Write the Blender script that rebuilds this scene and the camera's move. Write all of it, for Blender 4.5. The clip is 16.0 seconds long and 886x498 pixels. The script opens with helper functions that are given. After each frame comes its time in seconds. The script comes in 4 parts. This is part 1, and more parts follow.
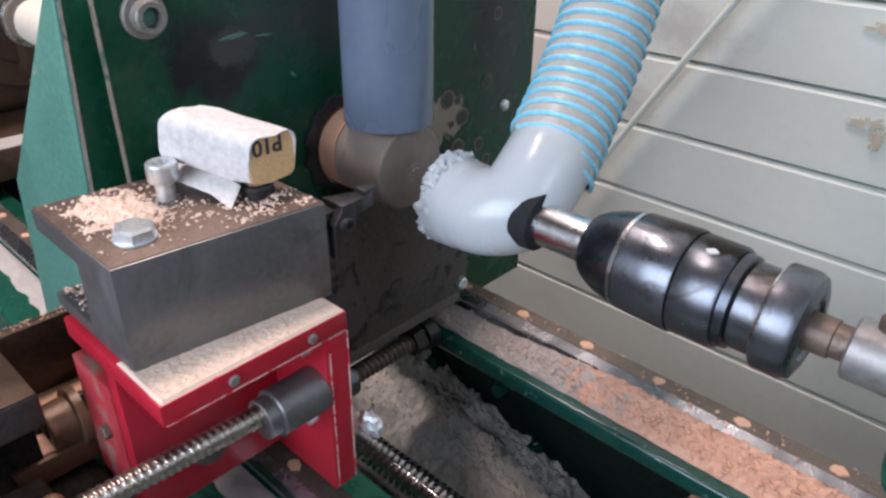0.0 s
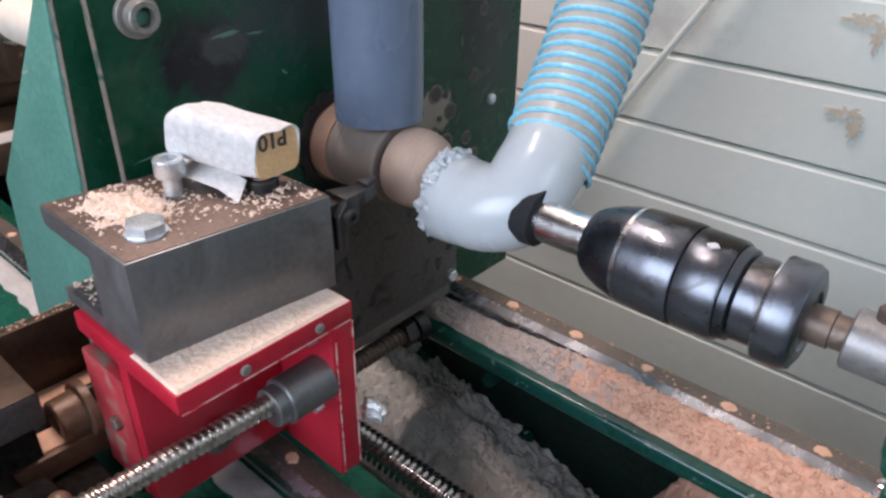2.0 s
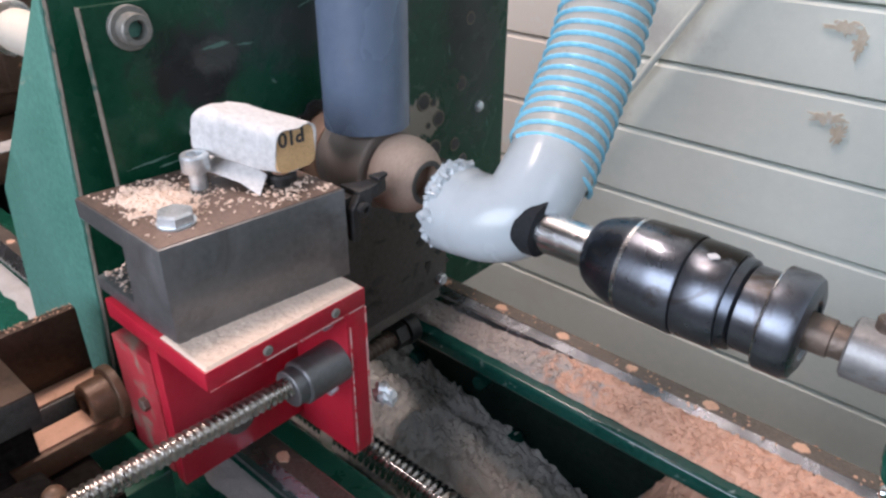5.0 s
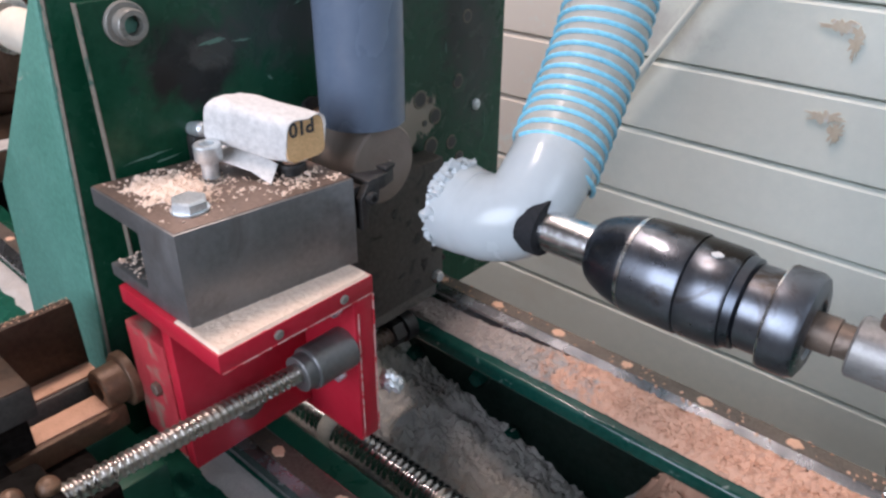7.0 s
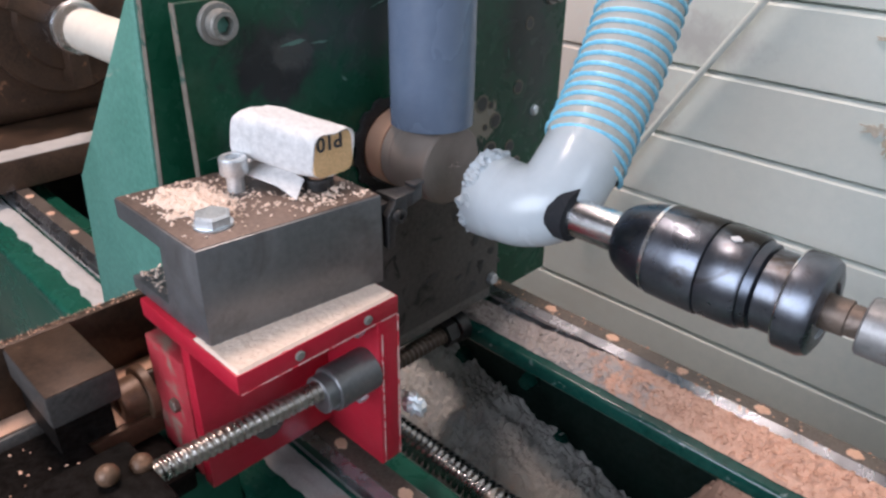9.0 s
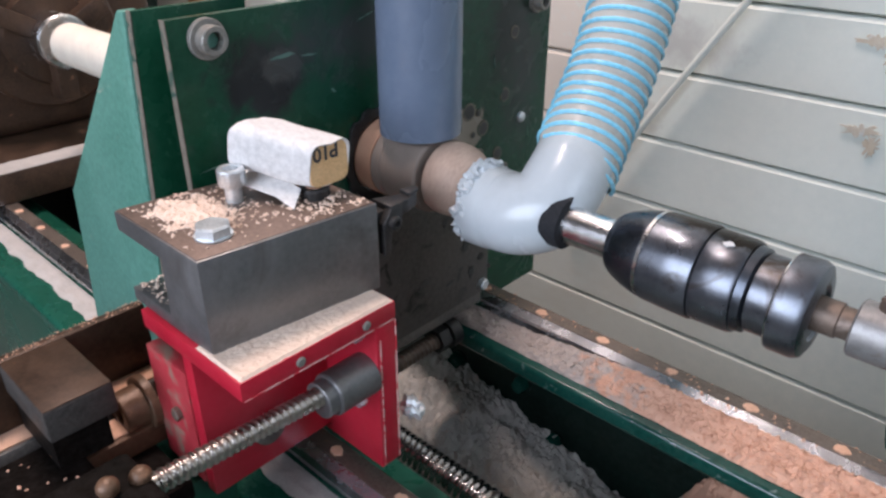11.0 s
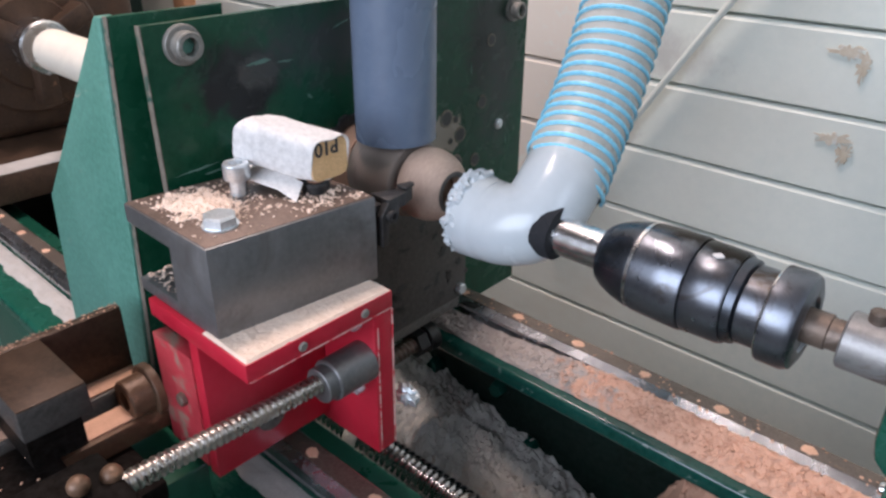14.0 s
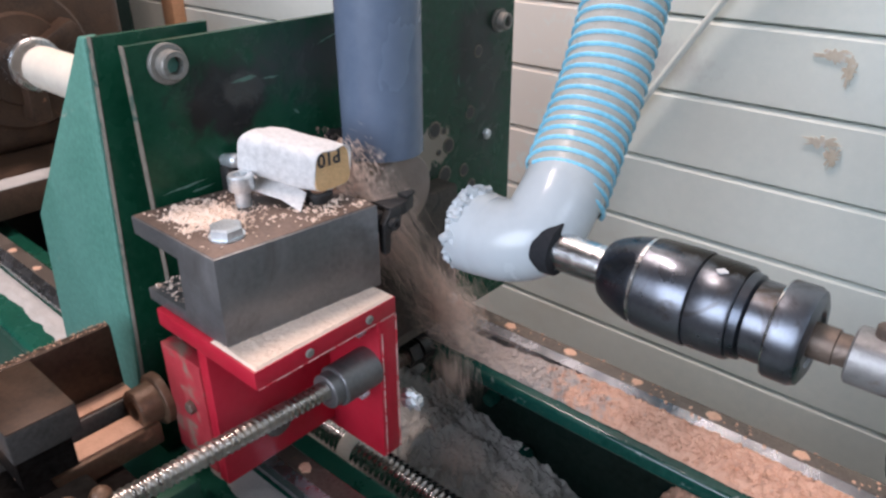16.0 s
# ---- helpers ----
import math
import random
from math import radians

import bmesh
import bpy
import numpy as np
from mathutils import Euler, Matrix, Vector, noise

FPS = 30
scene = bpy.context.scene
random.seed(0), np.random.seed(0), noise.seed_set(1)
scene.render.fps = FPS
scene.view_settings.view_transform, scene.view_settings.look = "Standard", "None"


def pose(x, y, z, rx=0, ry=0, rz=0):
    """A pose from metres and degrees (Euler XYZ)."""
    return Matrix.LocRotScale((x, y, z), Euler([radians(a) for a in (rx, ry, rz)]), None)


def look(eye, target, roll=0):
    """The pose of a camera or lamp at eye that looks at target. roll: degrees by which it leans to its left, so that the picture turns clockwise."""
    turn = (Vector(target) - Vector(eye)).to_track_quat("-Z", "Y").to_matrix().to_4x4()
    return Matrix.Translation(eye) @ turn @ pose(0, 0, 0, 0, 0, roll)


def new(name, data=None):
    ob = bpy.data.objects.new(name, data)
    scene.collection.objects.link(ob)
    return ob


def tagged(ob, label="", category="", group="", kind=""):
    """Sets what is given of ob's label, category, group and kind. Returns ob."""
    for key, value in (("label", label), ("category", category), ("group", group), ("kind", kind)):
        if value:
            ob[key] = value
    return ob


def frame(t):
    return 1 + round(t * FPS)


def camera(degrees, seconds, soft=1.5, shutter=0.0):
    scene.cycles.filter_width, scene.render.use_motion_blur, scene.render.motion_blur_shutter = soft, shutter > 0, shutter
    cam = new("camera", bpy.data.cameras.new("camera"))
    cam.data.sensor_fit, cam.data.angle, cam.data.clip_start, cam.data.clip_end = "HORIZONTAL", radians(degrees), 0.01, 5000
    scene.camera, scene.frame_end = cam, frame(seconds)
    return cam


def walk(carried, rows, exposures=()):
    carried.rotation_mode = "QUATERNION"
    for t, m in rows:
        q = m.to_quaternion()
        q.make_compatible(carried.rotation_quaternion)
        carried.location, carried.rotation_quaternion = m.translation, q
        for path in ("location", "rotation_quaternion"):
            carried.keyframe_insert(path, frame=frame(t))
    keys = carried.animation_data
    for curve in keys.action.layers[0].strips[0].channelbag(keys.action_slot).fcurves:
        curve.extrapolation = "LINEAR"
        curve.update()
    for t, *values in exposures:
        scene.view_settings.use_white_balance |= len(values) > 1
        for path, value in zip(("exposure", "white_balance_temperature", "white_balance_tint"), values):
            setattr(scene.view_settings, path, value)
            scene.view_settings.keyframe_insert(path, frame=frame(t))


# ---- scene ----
cam = camera(63.0, 16.0, soft=2.5, shutter=0.5)
PATH = [
    (0, (0.159, -0.396, 1.127), (-1.028, 0.885, 0.154), 0.8),
    (0.5, (0.159, -0.397, 1.13), (-1.007, 0.894, 0.143), 0.5),
    (1, (0.16, -0.4, 1.129), (-0.997, 0.898, 0.141), 0.5),
    (1.5, (0.159, -0.403, 1.131), (-0.991, 0.902, 0.144), 0.5),
    (2, (0.158, -0.404, 1.131), (-0.985, 0.902, 0.139), 0.7),
    (2.5, (0.158, -0.403, 1.133), (-0.976, 0.909, 0.137), 0.7),
    (3, (0.164, -0.402, 1.132), (-0.982, 0.909, 0.148), 0.4),
    (3.5, (0.166, -0.404, 1.134), (-0.981, 0.912, 0.157), 0.6),
    (4, (0.17, -0.407, 1.135), (-0.977, 0.911, 0.161), 0.5),
    (6.5, (0.175, -0.407, 1.134), (-0.98, 0.9, 0.155), 0.3),
    (7, (0.178, -0.407, 1.133), (-0.978, 0.905, 0.161), 0.4),
    (7.5, (0.179, -0.409, 1.135), (-0.976, 0.912, 0.175), 0.1),
    (8, (0.181, -0.41, 1.135), (-0.978, 0.902, 0.168), 0.1),
    (8.5, (0.18, -0.413, 1.137), (-0.994, 0.885, 0.168), -0.7),
    (9, (0.167, -0.432, 1.132), (-1.049, 0.841, 0.182), 0.8),
    (11.5, (0.171, -0.436, 1.138), (-1.024, 0.867, 0.203), -0.1),
    (12, (0.173, -0.435, 1.139), (-1.014, 0.878, 0.206), 0.1),
    (12.5, (0.177, -0.434, 1.138), (-1.007, 0.884, 0.21), 0.3),
    (13, (0.178, -0.434, 1.136), (-1.0, 0.884, 0.2), 0.5),
    (13.5, (0.18, -0.435, 1.135), (-1.004, 0.882, 0.205), 0.6),
    (14, (0.182, -0.435, 1.137), (-1.003, 0.889, 0.22), 0.6),
    (14.5, (0.182, -0.433, 1.138), (-0.997, 0.895, 0.218), 0.4),
    (15, (0.182, -0.43, 1.136), (-0.997, 0.897, 0.216), -0.1),
    (15.5, (0.183, -0.431, 1.141), (-0.993, 0.907, 0.231), -0.2),
    (16, (0.185, -0.431, 1.141), (-0.998, 0.905, 0.239), -0.3),
]
walk(cam, [(t, look(eye, target, roll)) for t, eye, target, roll in PATH], [(0.0, 0.0, 6100, 18), (16.0, 0.0, 6100, 18)])

# ---------- world, window light, workshop lamp ----------
world = bpy.data.worlds.new("daylight")
scene.world = world
world.use_nodes = True
wn = world.node_tree.nodes
sky = wn.new("ShaderNodeTexSky")
sky.sky_type, sky.sun_disc = "NISHITA", False
sky.sun_elevation, sky.sun_rotation = radians(35), radians(200)
wn["Background"].inputs["Strength"].default_value = 0.1
world.node_tree.links.new(sky.outputs[0], wn["Background"].inputs[0])


def area_lamp(name, eye, target, sx, sy, watts, colour):
    data = bpy.data.lights.new(name, "AREA")
    data.shape, data.size, data.size_y, data.energy, data.color = "RECTANGLE", sx, sy, watts, colour
    ob = new(name, data)
    ob.matrix_world = look(eye, target)
    return ob


area_lamp("window_daylight", (0.10, -1.70, 1.50), (-0.1, 0.05, 0.98), 1.3, 1.0, 30, (0.82, 0.92, 1.0))
area_lamp("side_window_daylight", (1.90, -0.25, 2.30), (0.1, 0.2, 1.15), 0.9, 0.8, 8.0, (0.80, 0.92, 1.0))
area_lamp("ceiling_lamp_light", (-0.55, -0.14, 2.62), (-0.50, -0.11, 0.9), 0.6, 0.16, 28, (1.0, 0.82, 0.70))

# ---------- materials ----------
def surf(name, c1, c2, scale=40.0, rough=0.5, metal=0.0, bump=0.2, fine=600.0, c3=None, c3_scale=25.0, c3_at=0.6, c3_soft=0.06, rough2=None, coat=0.0, grain=1.35, patches=(), gloss=0.5):
    m = bpy.data.materials.new(name)
    m.use_nodes = True
    nt = m.node_tree
    N, L = nt.nodes, nt.links
    b = N["Principled BSDF"]
    tc = N.new("ShaderNodeTexCoord")

    def tex(s, detail=6.0, w=0.0):
        n = N.new("ShaderNodeTexNoise")
        n.inputs["Scale"].default_value, n.inputs["Detail"].default_value, n.inputs["Roughness"].default_value = s, detail, 0.62
        n.inputs["Distortion"].default_value = w
        L.new(tc.outputs["Object"], n.inputs["Vector"])
        return n.outputs["Fac"]

    def mix(f, a, c):
        n = N.new("ShaderNodeMix")
        n.data_type = "RGBA"
        for i, v in ((0, f), (6, a), (7, c)):
            if isinstance(v, tuple):
                n.inputs[i].default_value = (*v, 1)
            else:
                L.new(v, n.inputs[i])
        return n.outputs[2]

    def ramp(f, lo, hi):
        n = N.new("ShaderNodeMapRange")
        n.inputs[1].default_value, n.inputs[2].default_value = lo, hi
        L.new(f, n.inputs[0])
        return n.outputs[0]

    big, small = tex(scale, 5.0, 0.4), tex(fine, 3.0)
    col = mix(ramp(big, 0.35, 0.65), c1, c2)
    col = mix(ramp(small, 0.3, 0.9), col, tuple(min(1.0, v * grain + 0.01 * (grain > 1)) for v in c2))
    ro = None
    if c3:
        spot = ramp(tex(c3_scale, 8.0, 0.8), c3_at, c3_at + c3_soft)
        col = mix(spot, col, c3)
        ro = spot
    for centre, size, tint, firm in patches:
        mp = N.new("ShaderNodeMapping")
        mp.vector_type = "TEXTURE"
        mp.inputs["Location"].default_value, mp.inputs["Scale"].default_value = centre, size
        L.new(tc.outputs["Object"], mp.inputs["Vector"])
        ln = N.new("ShaderNodeVectorMath")
        ln.operation = "LENGTH"
        L.new(mp.outputs[0], ln.inputs[0])
        ad = N.new("ShaderNodeMath")
        ad.operation = "MULTIPLY_ADD"
        L.new(tex(70.0, 8.0, 0.5), ad.inputs[0])
        ad.inputs[1].default_value = 1.6
        L.new(ln.outputs["Value"], ad.inputs[2])
        col = mix(ramp(ad.outputs[0], 1.95, 1.95 - firm), col, tint)
    L.new(col, b.inputs["Base Color"])
    b.inputs["Metallic"].default_value = metal
    n = N.new("ShaderNodeMapRange")
    n.inputs[1].default_value, n.inputs[2].default_value = 0.3, 0.7
    n.inputs[3].default_value, n.inputs[4].default_value = max(0.05, rough - 0.08), min(1.0, rough + 0.1)
    L.new(big, n.inputs[0])
    rv = n.outputs[0]
    if ro is not None and rough2 is not None:
        k = N.new("ShaderNodeMix")
        L.new(ro, k.inputs[0])
        L.new(rv, k.inputs[2])
        k.inputs[3].default_value = rough2
        rv = k.outputs[0]
    L.new(rv, b.inputs["Roughness"])
    b.inputs["Coat Weight"].default_value = coat
    b.inputs["Specular IOR Level"].default_value = gloss
    if bump:
        bp = N.new("ShaderNodeBump")
        bp.inputs["Strength"].default_value, bp.inputs["Distance"].default_value = bump, 0.0015
        L.new(small, bp.inputs["Height"])
        L.new(bp.outputs[0], b.inputs["Normal"])
    return m


GREEN = surf("dark_green_paint", (0.004, 0.055, 0.030), (0.007, 0.080, 0.045), 30, 0.32, 0, 0.05, 200, (0.14, 0.13, 0.10), 38, 0.70, 0.05, 0.75, grain=1.1)
PLATE_GREEN = surf("stained_green_paint", (0.003, 0.044, 0.021), (0.005, 0.060, 0.029), 30, 0.24, 0, 0.04, 200, (0.10, 0.12, 0.09), 42, 0.71, 0.05, 0.75, grain=1.1, gloss=0.3, patches=(
    ((0.01, -0.100, 0.248), (0.05, 0.034, 0.024), (0.012, 0.013, 0.013), 0.5),
    ((0.01, -0.088, 0.252), (0.05, 0.015, 0.009), (0.055, 0.052, 0.048), 0.35),
    ((0.01, 0.130, 0.240), (0.05, 0.026, 0.040), (0.016, 0.024, 0.020), 0.6),
    ((0.01, 0.055, 0.140), (0.05, 0.032, 0.034), (0.022, 0.030, 0.026), 0.6),
    ((0.01, 0.081, 0.172), (0.05, 0.019, 0.015), (0.34, 0.30, 0.25), 0.12),
    ((0.01, 0.066, 0.158), (0.05, 0.011, 0.010), (0.34, 0.30, 0.25), 0.12),
    ((0.01, 0.034, 0.262), (0.05, 0.005, 0.035), (0.26, 0.23, 0.18), 0.2),
    ((0.01, 0.150, 0.215), (0.05, 0.030, 0.075), (0.045, 0.055, 0.050), 0.9),
    ((0.01, -0.010, 0.262), (0.05, 0.090, 0.030), (0.050, 0.060, 0.056), 0.9)))
HOLE_SHADE = surf("painted_hole_shade", (0.006, 0.007, 0.010), (0.010, 0.011, 0.014), 60, 0.95, 0, 0, 400)
GREEN_BLACK = surf("near_black_green_paint", (0.001, 0.005, 0.0035), (0.002, 0.011, 0.008), 20, 0.4, 0, 0.1, 200, (0.005, 0.030, 0.020), 16, 0.60, 0.2, 0.35, grain=1.1, gloss=0.2)
# same green with dust, lightened to paint in the light on its face
GREEN_LIT = surf("dusty_lit_green_paint", (0.060, 0.185, 0.140), (0.09, 0.235, 0.185), 14, 0.55, 0, 0.1, 300, (0.30, 0.34, 0.28), 45, 0.64, 0.08, 0.8)
FLANGE = surf("scuffed_flange_paint", (0.002, 0.034, 0.025), (0.004, 0.055, 0.042), 25, 0.20, 0, 0.08, 200, (0.30, 0.36, 0.35), 45, 0.63, 0.08, 0.45, grain=1.15)
GREEN_BEAM = surf("bed_green_paint", (0.004, 0.058, 0.034), (0.008, 0.085, 0.055), 25, 0.24, 0, 0.05, 200, (0.16, 0.17, 0.13), 30, 0.69, 0.10, 0.7, grain=1.1)
RED = surf("red_paint", (0.41, 0.008, 0.024), (0.50, 0.012, 0.034), 30, 0.42, 0, 0.06, 200, (0.60, 0.36, 0.32), 60, 0.715, 0.03, 0.8, grain=1.02)
BLOCK = surf("machined_steel", (0.165, 0.163, 0.164), (0.225, 0.221, 0.221), 20, 0.42, 0.7, 0.04, 300, (0.085, 0.070, 0.060), 18, 0.54, 0.25, 0.6, grain=1.08)
BLOCK_TOP = surf("rust_brown_steel", (0.10, 0.070, 0.055), (0.17, 0.115, 0.09), 50, 0.5, 0.35, 0.2, 500, (0.45, 0.33, 0.24), 120, 0.66, 0.04, 0.9)
STEADY = surf("dusty_stained_steel", (0.045, 0.040, 0.036), (0.090, 0.080, 0.072), 14, 0.75, 0.1, 0.15, 250, (0.012, 0.011, 0.010), 48, 0.585, 0.06, 0.5, grain=1.15)
DARK = surf("dusty_dark_steel", (0.075, 0.068, 0.062), (0.15, 0.135, 0.12), 22, 0.7, 0.25, 0.3, 350, (0.28, 0.24, 0.20), 40, 0.62, 0.10, 0.95)
BLACK = surf("black_oxide_steel", (0.018, 0.018, 0.02), (0.045, 0.042, 0.04), 60, 0.45, 0.5, 0.15, 600)
CHROME = surf("bright_steel", (0.55, 0.55, 0.56), (0.70, 0.70, 0.71), 60, 0.22, 1.0, 0.05, 900, (0.30, 0.27, 0.25), 70, 0.66, 0.08, 0.5)
SCREW = surf("screw_steel", (0.33, 0.29, 0.255), (0.46, 0.42, 0.38), 50, 0.30, 0.95, 0.06, 700, (0.40, 0.31, 0.23), 30, 0.58, 0.12, 0.6)
CHUCK = surf("chuck_steel", (0.115, 0.124, 0.145), (0.160, 0.172, 0.198), 25, 0.29, 0.9, 0.05, 400, (0.070, 0.058, 0.050), 34, 0.57, 0.12, 0.42, grain=1.05, patches=(
    ((0.000, 0.010, 0.0225), (0.075, 0.016, 0.0075), (0.035, 0.027, 0.022), 0.5),
    ((0.022, 0.004, 0.0240), (0.020, 0.013, 0.0080), (0.022, 0.018, 0.015), 0.4)))
RUSTY_STEEL = surf("brown_rusty_steel", (0.11, 0.085, 0.070), (0.19, 0.14, 0.11), 60, 0.5, 0.55, 0.15, 400, (0.24, 0.19, 0.16), 80, 0.6, 0.1, 0.6, grain=1.1)
ARBOR = surf("dull_pitted_steel", (0.20, 0.195, 0.195), (0.32, 0.31, 0.305), 70, 0.45, 0.6, 0.12, 400, (0.18, 0.13, 0.10), 60, 0.60, 0.15, 0.7, grain=1.1)
CHUCK_DK = surf("chuck_dark_steel", (0.06, 0.07, 0.085), (0.09, 0.10, 0.12), 40, 0.30, 0.9, 0.04, 400, (0.16, 0.13, 0.11), 60, 0.70, 0.08, 0.7, grain=1.05)
RAIL = surf("ground_rail_steel", (0.50, 0.52, 0.56), (0.62, 0.64, 0.68), 30, 0.24, 1.0, 0.05, 800, (0.20, 0.14, 0.10), 24, 0.60, 0.14, 0.6)
RAILTOP = surf("dusty_rail_top", (0.10, 0.078, 0.065), (0.17, 0.135, 0.11), 30, 0.45, 0.55, 0.12, 500, (0.36, 0.24, 0.16), 70, 0.66, 0.06, 0.9)
PVC = surf("blue_grey_pipe_plastic", (0.115, 0.150, 0.215), (0.135, 0.170, 0.235), 9, 0.24, 0, 0.02, 120, (0.24, 0.26, 0.30), 18, 0.68, 0.25, 0.5, grain=1.03)
ELBOW = surf("pale_grey_plastic", (0.46, 0.50, 0.525), (0.50, 0.54, 0.565), 10, 0.20, 0, 0.02, 120, (0.46, 0.47, 0.47), 20, 0.66, 0.25, 0.35, grain=1.02)
HOSE = surf("translucent_hose_film", (0.42, 0.39, 0.34), (0.50, 0.47, 0.42), 20, 0.28, 0, 0.05, 200, grain=1.05)
RIB = surf("light_blue_hose_rib", (0.17, 0.50, 0.68), (0.24, 0.58, 0.75), 30, 0.35, 0, 0.04, 300)
WOOD = surf("turned_beech", (0.36, 0.25, 0.19), (0.45, 0.325, 0.255), 90, 0.62, 0, 0.2, 700)
# one wood in two colours: shaded under the pipe, lit beside it
ROD_SHADED = surf("pipe_shaded_wood", (0.20, 0.160, 0.135), (0.28, 0.225, 0.19), 60, 0.7, 0, 0.15, 500, grain=1.05)
ROD_LIT = surf("lit_orange_wood", (0.46, 0.25, 0.16), (0.56, 0.32, 0.21), 60, 0.65, 0, 0.15, 500, grain=1.05)
WOOD_LT = surf("raw_birch_rod", (0.72, 0.60, 0.50), (0.80, 0.69, 0.58), 60, 0.6, 0, 0.1, 500)
DUST = surf("fresh_sawdust", (0.56, 0.31, 0.20), (0.70, 0.42, 0.29), 90, 0.95, 0, 0.35, 900, (0.42, 0.22, 0.13), 120, 0.62, 0.12, 0.95, grain=1.1)
STRIP = surf("sawdust_over_old_dust", (0.53, 0.285, 0.19), (0.66, 0.385, 0.27), 90, 0.95, 0, 0.35, 900, (0.40, 0.21, 0.13), 120, 0.66, 0.12, 0.95, grain=1.1, patches=(((-0.20, 0.0, 0.0), (0.160, 0.12, 0.12), (0.44, 0.37, 0.33), 0.25),))
HEAP = surf("heaped_grey_sawdust", (0.40, 0.385, 0.36), (0.54, 0.52, 0.485), 35, 0.95, 0, 0.4, 600, (0.66, 0.47, 0.36), 18, 0.62, 0.10, 0.95, grain=1.1, patches=(((0.075, 0.09, 0.06), (0.055, 0.07, 0.08), (0.56, 0.32, 0.22), 0.3),))
FLYING = surf("airborne_wood_dust", (0.68, 0.52, 0.43), (0.78, 0.62, 0.53), 60, 0.95, 0, 0, 900, grain=1.06)
DUST_PALE = surf("pale_sawdust", (0.66, 0.49, 0.39), (0.74, 0.58, 0.47), 60, 0.95, 0, 0.2, 900, grain=1.06)
DUST_GREY = surf("grey_settled_dust", (0.36, 0.33, 0.305), (0.48, 0.44, 0.41), 35, 0.95, 0, 0.35, 600, (0.50, 0.34, 0.25), 18, 0.64, 0.10, 0.95, grain=1.1)
# almost black brown for the lower saddle castings
NEAR_BLACK = surf("near_black_brown_casting", (0.0025, 0.0018, 0.0014), (0.006, 0.004, 0.003), 45, 0.5, 0, 0.25, 300, (0.05, 0.026, 0.014), 60, 0.74, 0.08, 0.7, grain=1.2, gloss=0.05)
STOP = surf("dusty_blackened_steel", (0.035, 0.031, 0.028), (0.070, 0.062, 0.056), 22, 0.55, 0.3, 0.3, 350, (0.20, 0.16, 0.13), 60, 0.68, 0.10, 0.9)
BROWN = surf("greasy_brown_iron", (0.075, 0.042, 0.025), (0.16, 0.088, 0.050), 40, 0.45, 0.25, 0.25, 350, (0.36, 0.19, 0.11), 50, 0.60, 0.10, 0.85, grain=1.15)
RED_OLD = surf("dirty_red_paint", (0.33, 0.020, 0.030), (0.42, 0.030, 0.040), 40, 0.55, 0, 0.15, 250, (0.26, 0.15, 0.11), 40, 0.55, 0.12, 0.85, grain=1.05)
RUST = surf("oily_brown_iron", (0.026, 0.015, 0.010), (0.072, 0.038, 0.021), 30, 0.45, 0.3, 0.2, 350, (0.40, 0.20, 0.11), 34, 0.63, 0.10, 0.85, grain=1.15)
OIL_HOLE_BLACK = surf("oil_and_hole_shade_black", (0.010, 0.012, 0.012), (0.022, 0.022, 0.022), 60, 0.35, 0, 0.05, 400)
BARE = surf("bare_scraped_metal", (0.26, 0.23, 0.19), (0.36, 0.32, 0.27), 70, 0.6, 0.3, 0.2, 500)
WALL = surf("pale_painted_boards", (0.72, 0.775, 0.715), (0.79, 0.815, 0.745), 2.5, 0.55, 0, 0.03, 90, (0.70, 0.66, 0.56), 3, 0.55, 0.25, 0.55, grain=1.03, patches=(
    # warm lamp glow tinted into the left boards; the two below are smudges
    ((-0.50, -0.05, 0.95), (0.22, 0.3, 0.30), (0.80, 0.70, 0.60), 0.5),
    ((-0.215, -0.05, 0.950), (0.075, 0.2, 0.030), (0.60, 0.60, 0.56), 0.9),
    ((-0.268, -0.05, 0.850), (0.040, 0.2, 0.030), (0.58, 0.58, 0.54), 0.9)))
EDGE = surf("worn_paint_edge", (0.13, 0.11, 0.085), (0.20, 0.17, 0.135), 60, 0.6, 0.1, 0.2, 300, (0.02, 0.07, 0.05), 60, 0.55, 0.08, 0.5, grain=1.1)
GREY_IRON = surf("dull_grey_iron", (0.20, 0.19, 0.17), (0.28, 0.265, 0.24), 70, 0.5, 0.4, 0.1, 400, (0.10, 0.10, 0.08), 90, 0.6, 0.1, 0.7, grain=1.1)
LEAD = surf("oily_bright_screw", (0.24, 0.23, 0.24), (0.40, 0.39, 0.39), 40, 0.20, 1.0, 0.04, 500, (0.30, 0.21, 0.15), 40, 0.60, 0.12, 0.4, grain=1.05)
PINK = surf("scuffed_red_paint", (0.62, 0.30, 0.28), (0.72, 0.44, 0.40), 120, 0.7, 0, 0.2, 500, (0.58, 0.02, 0.04), 150, 0.52, 0.05, 0.5, grain=1.05)
SCRATCH = surf("scraped_green_paint", (0.07, 0.15, 0.115), (0.11, 0.20, 0.16), 80, 0.5, 0, 0.1, 400)
GAP = surf("board_gap_shadow_wood", (0.20, 0.20, 0.19), (0.28, 0.27, 0.26), 20, 0.9, 0, 0.1, 200)
PAPER = surf("white_paper", (0.54, 0.515, 0.50), (0.61, 0.585, 0.57), 30, 0.7, 0, 0.1, 300)
ABRASIVE = surf("tan_sandpaper_back", (0.58, 0.35, 0.16), (0.68, 0.44, 0.22), 50, 0.75, 0, 0.15, 900)
INK = surf("dark_ink", (0.03, 0.028, 0.03), (0.05, 0.045, 0.045), 40, 0.7, 0, 0)
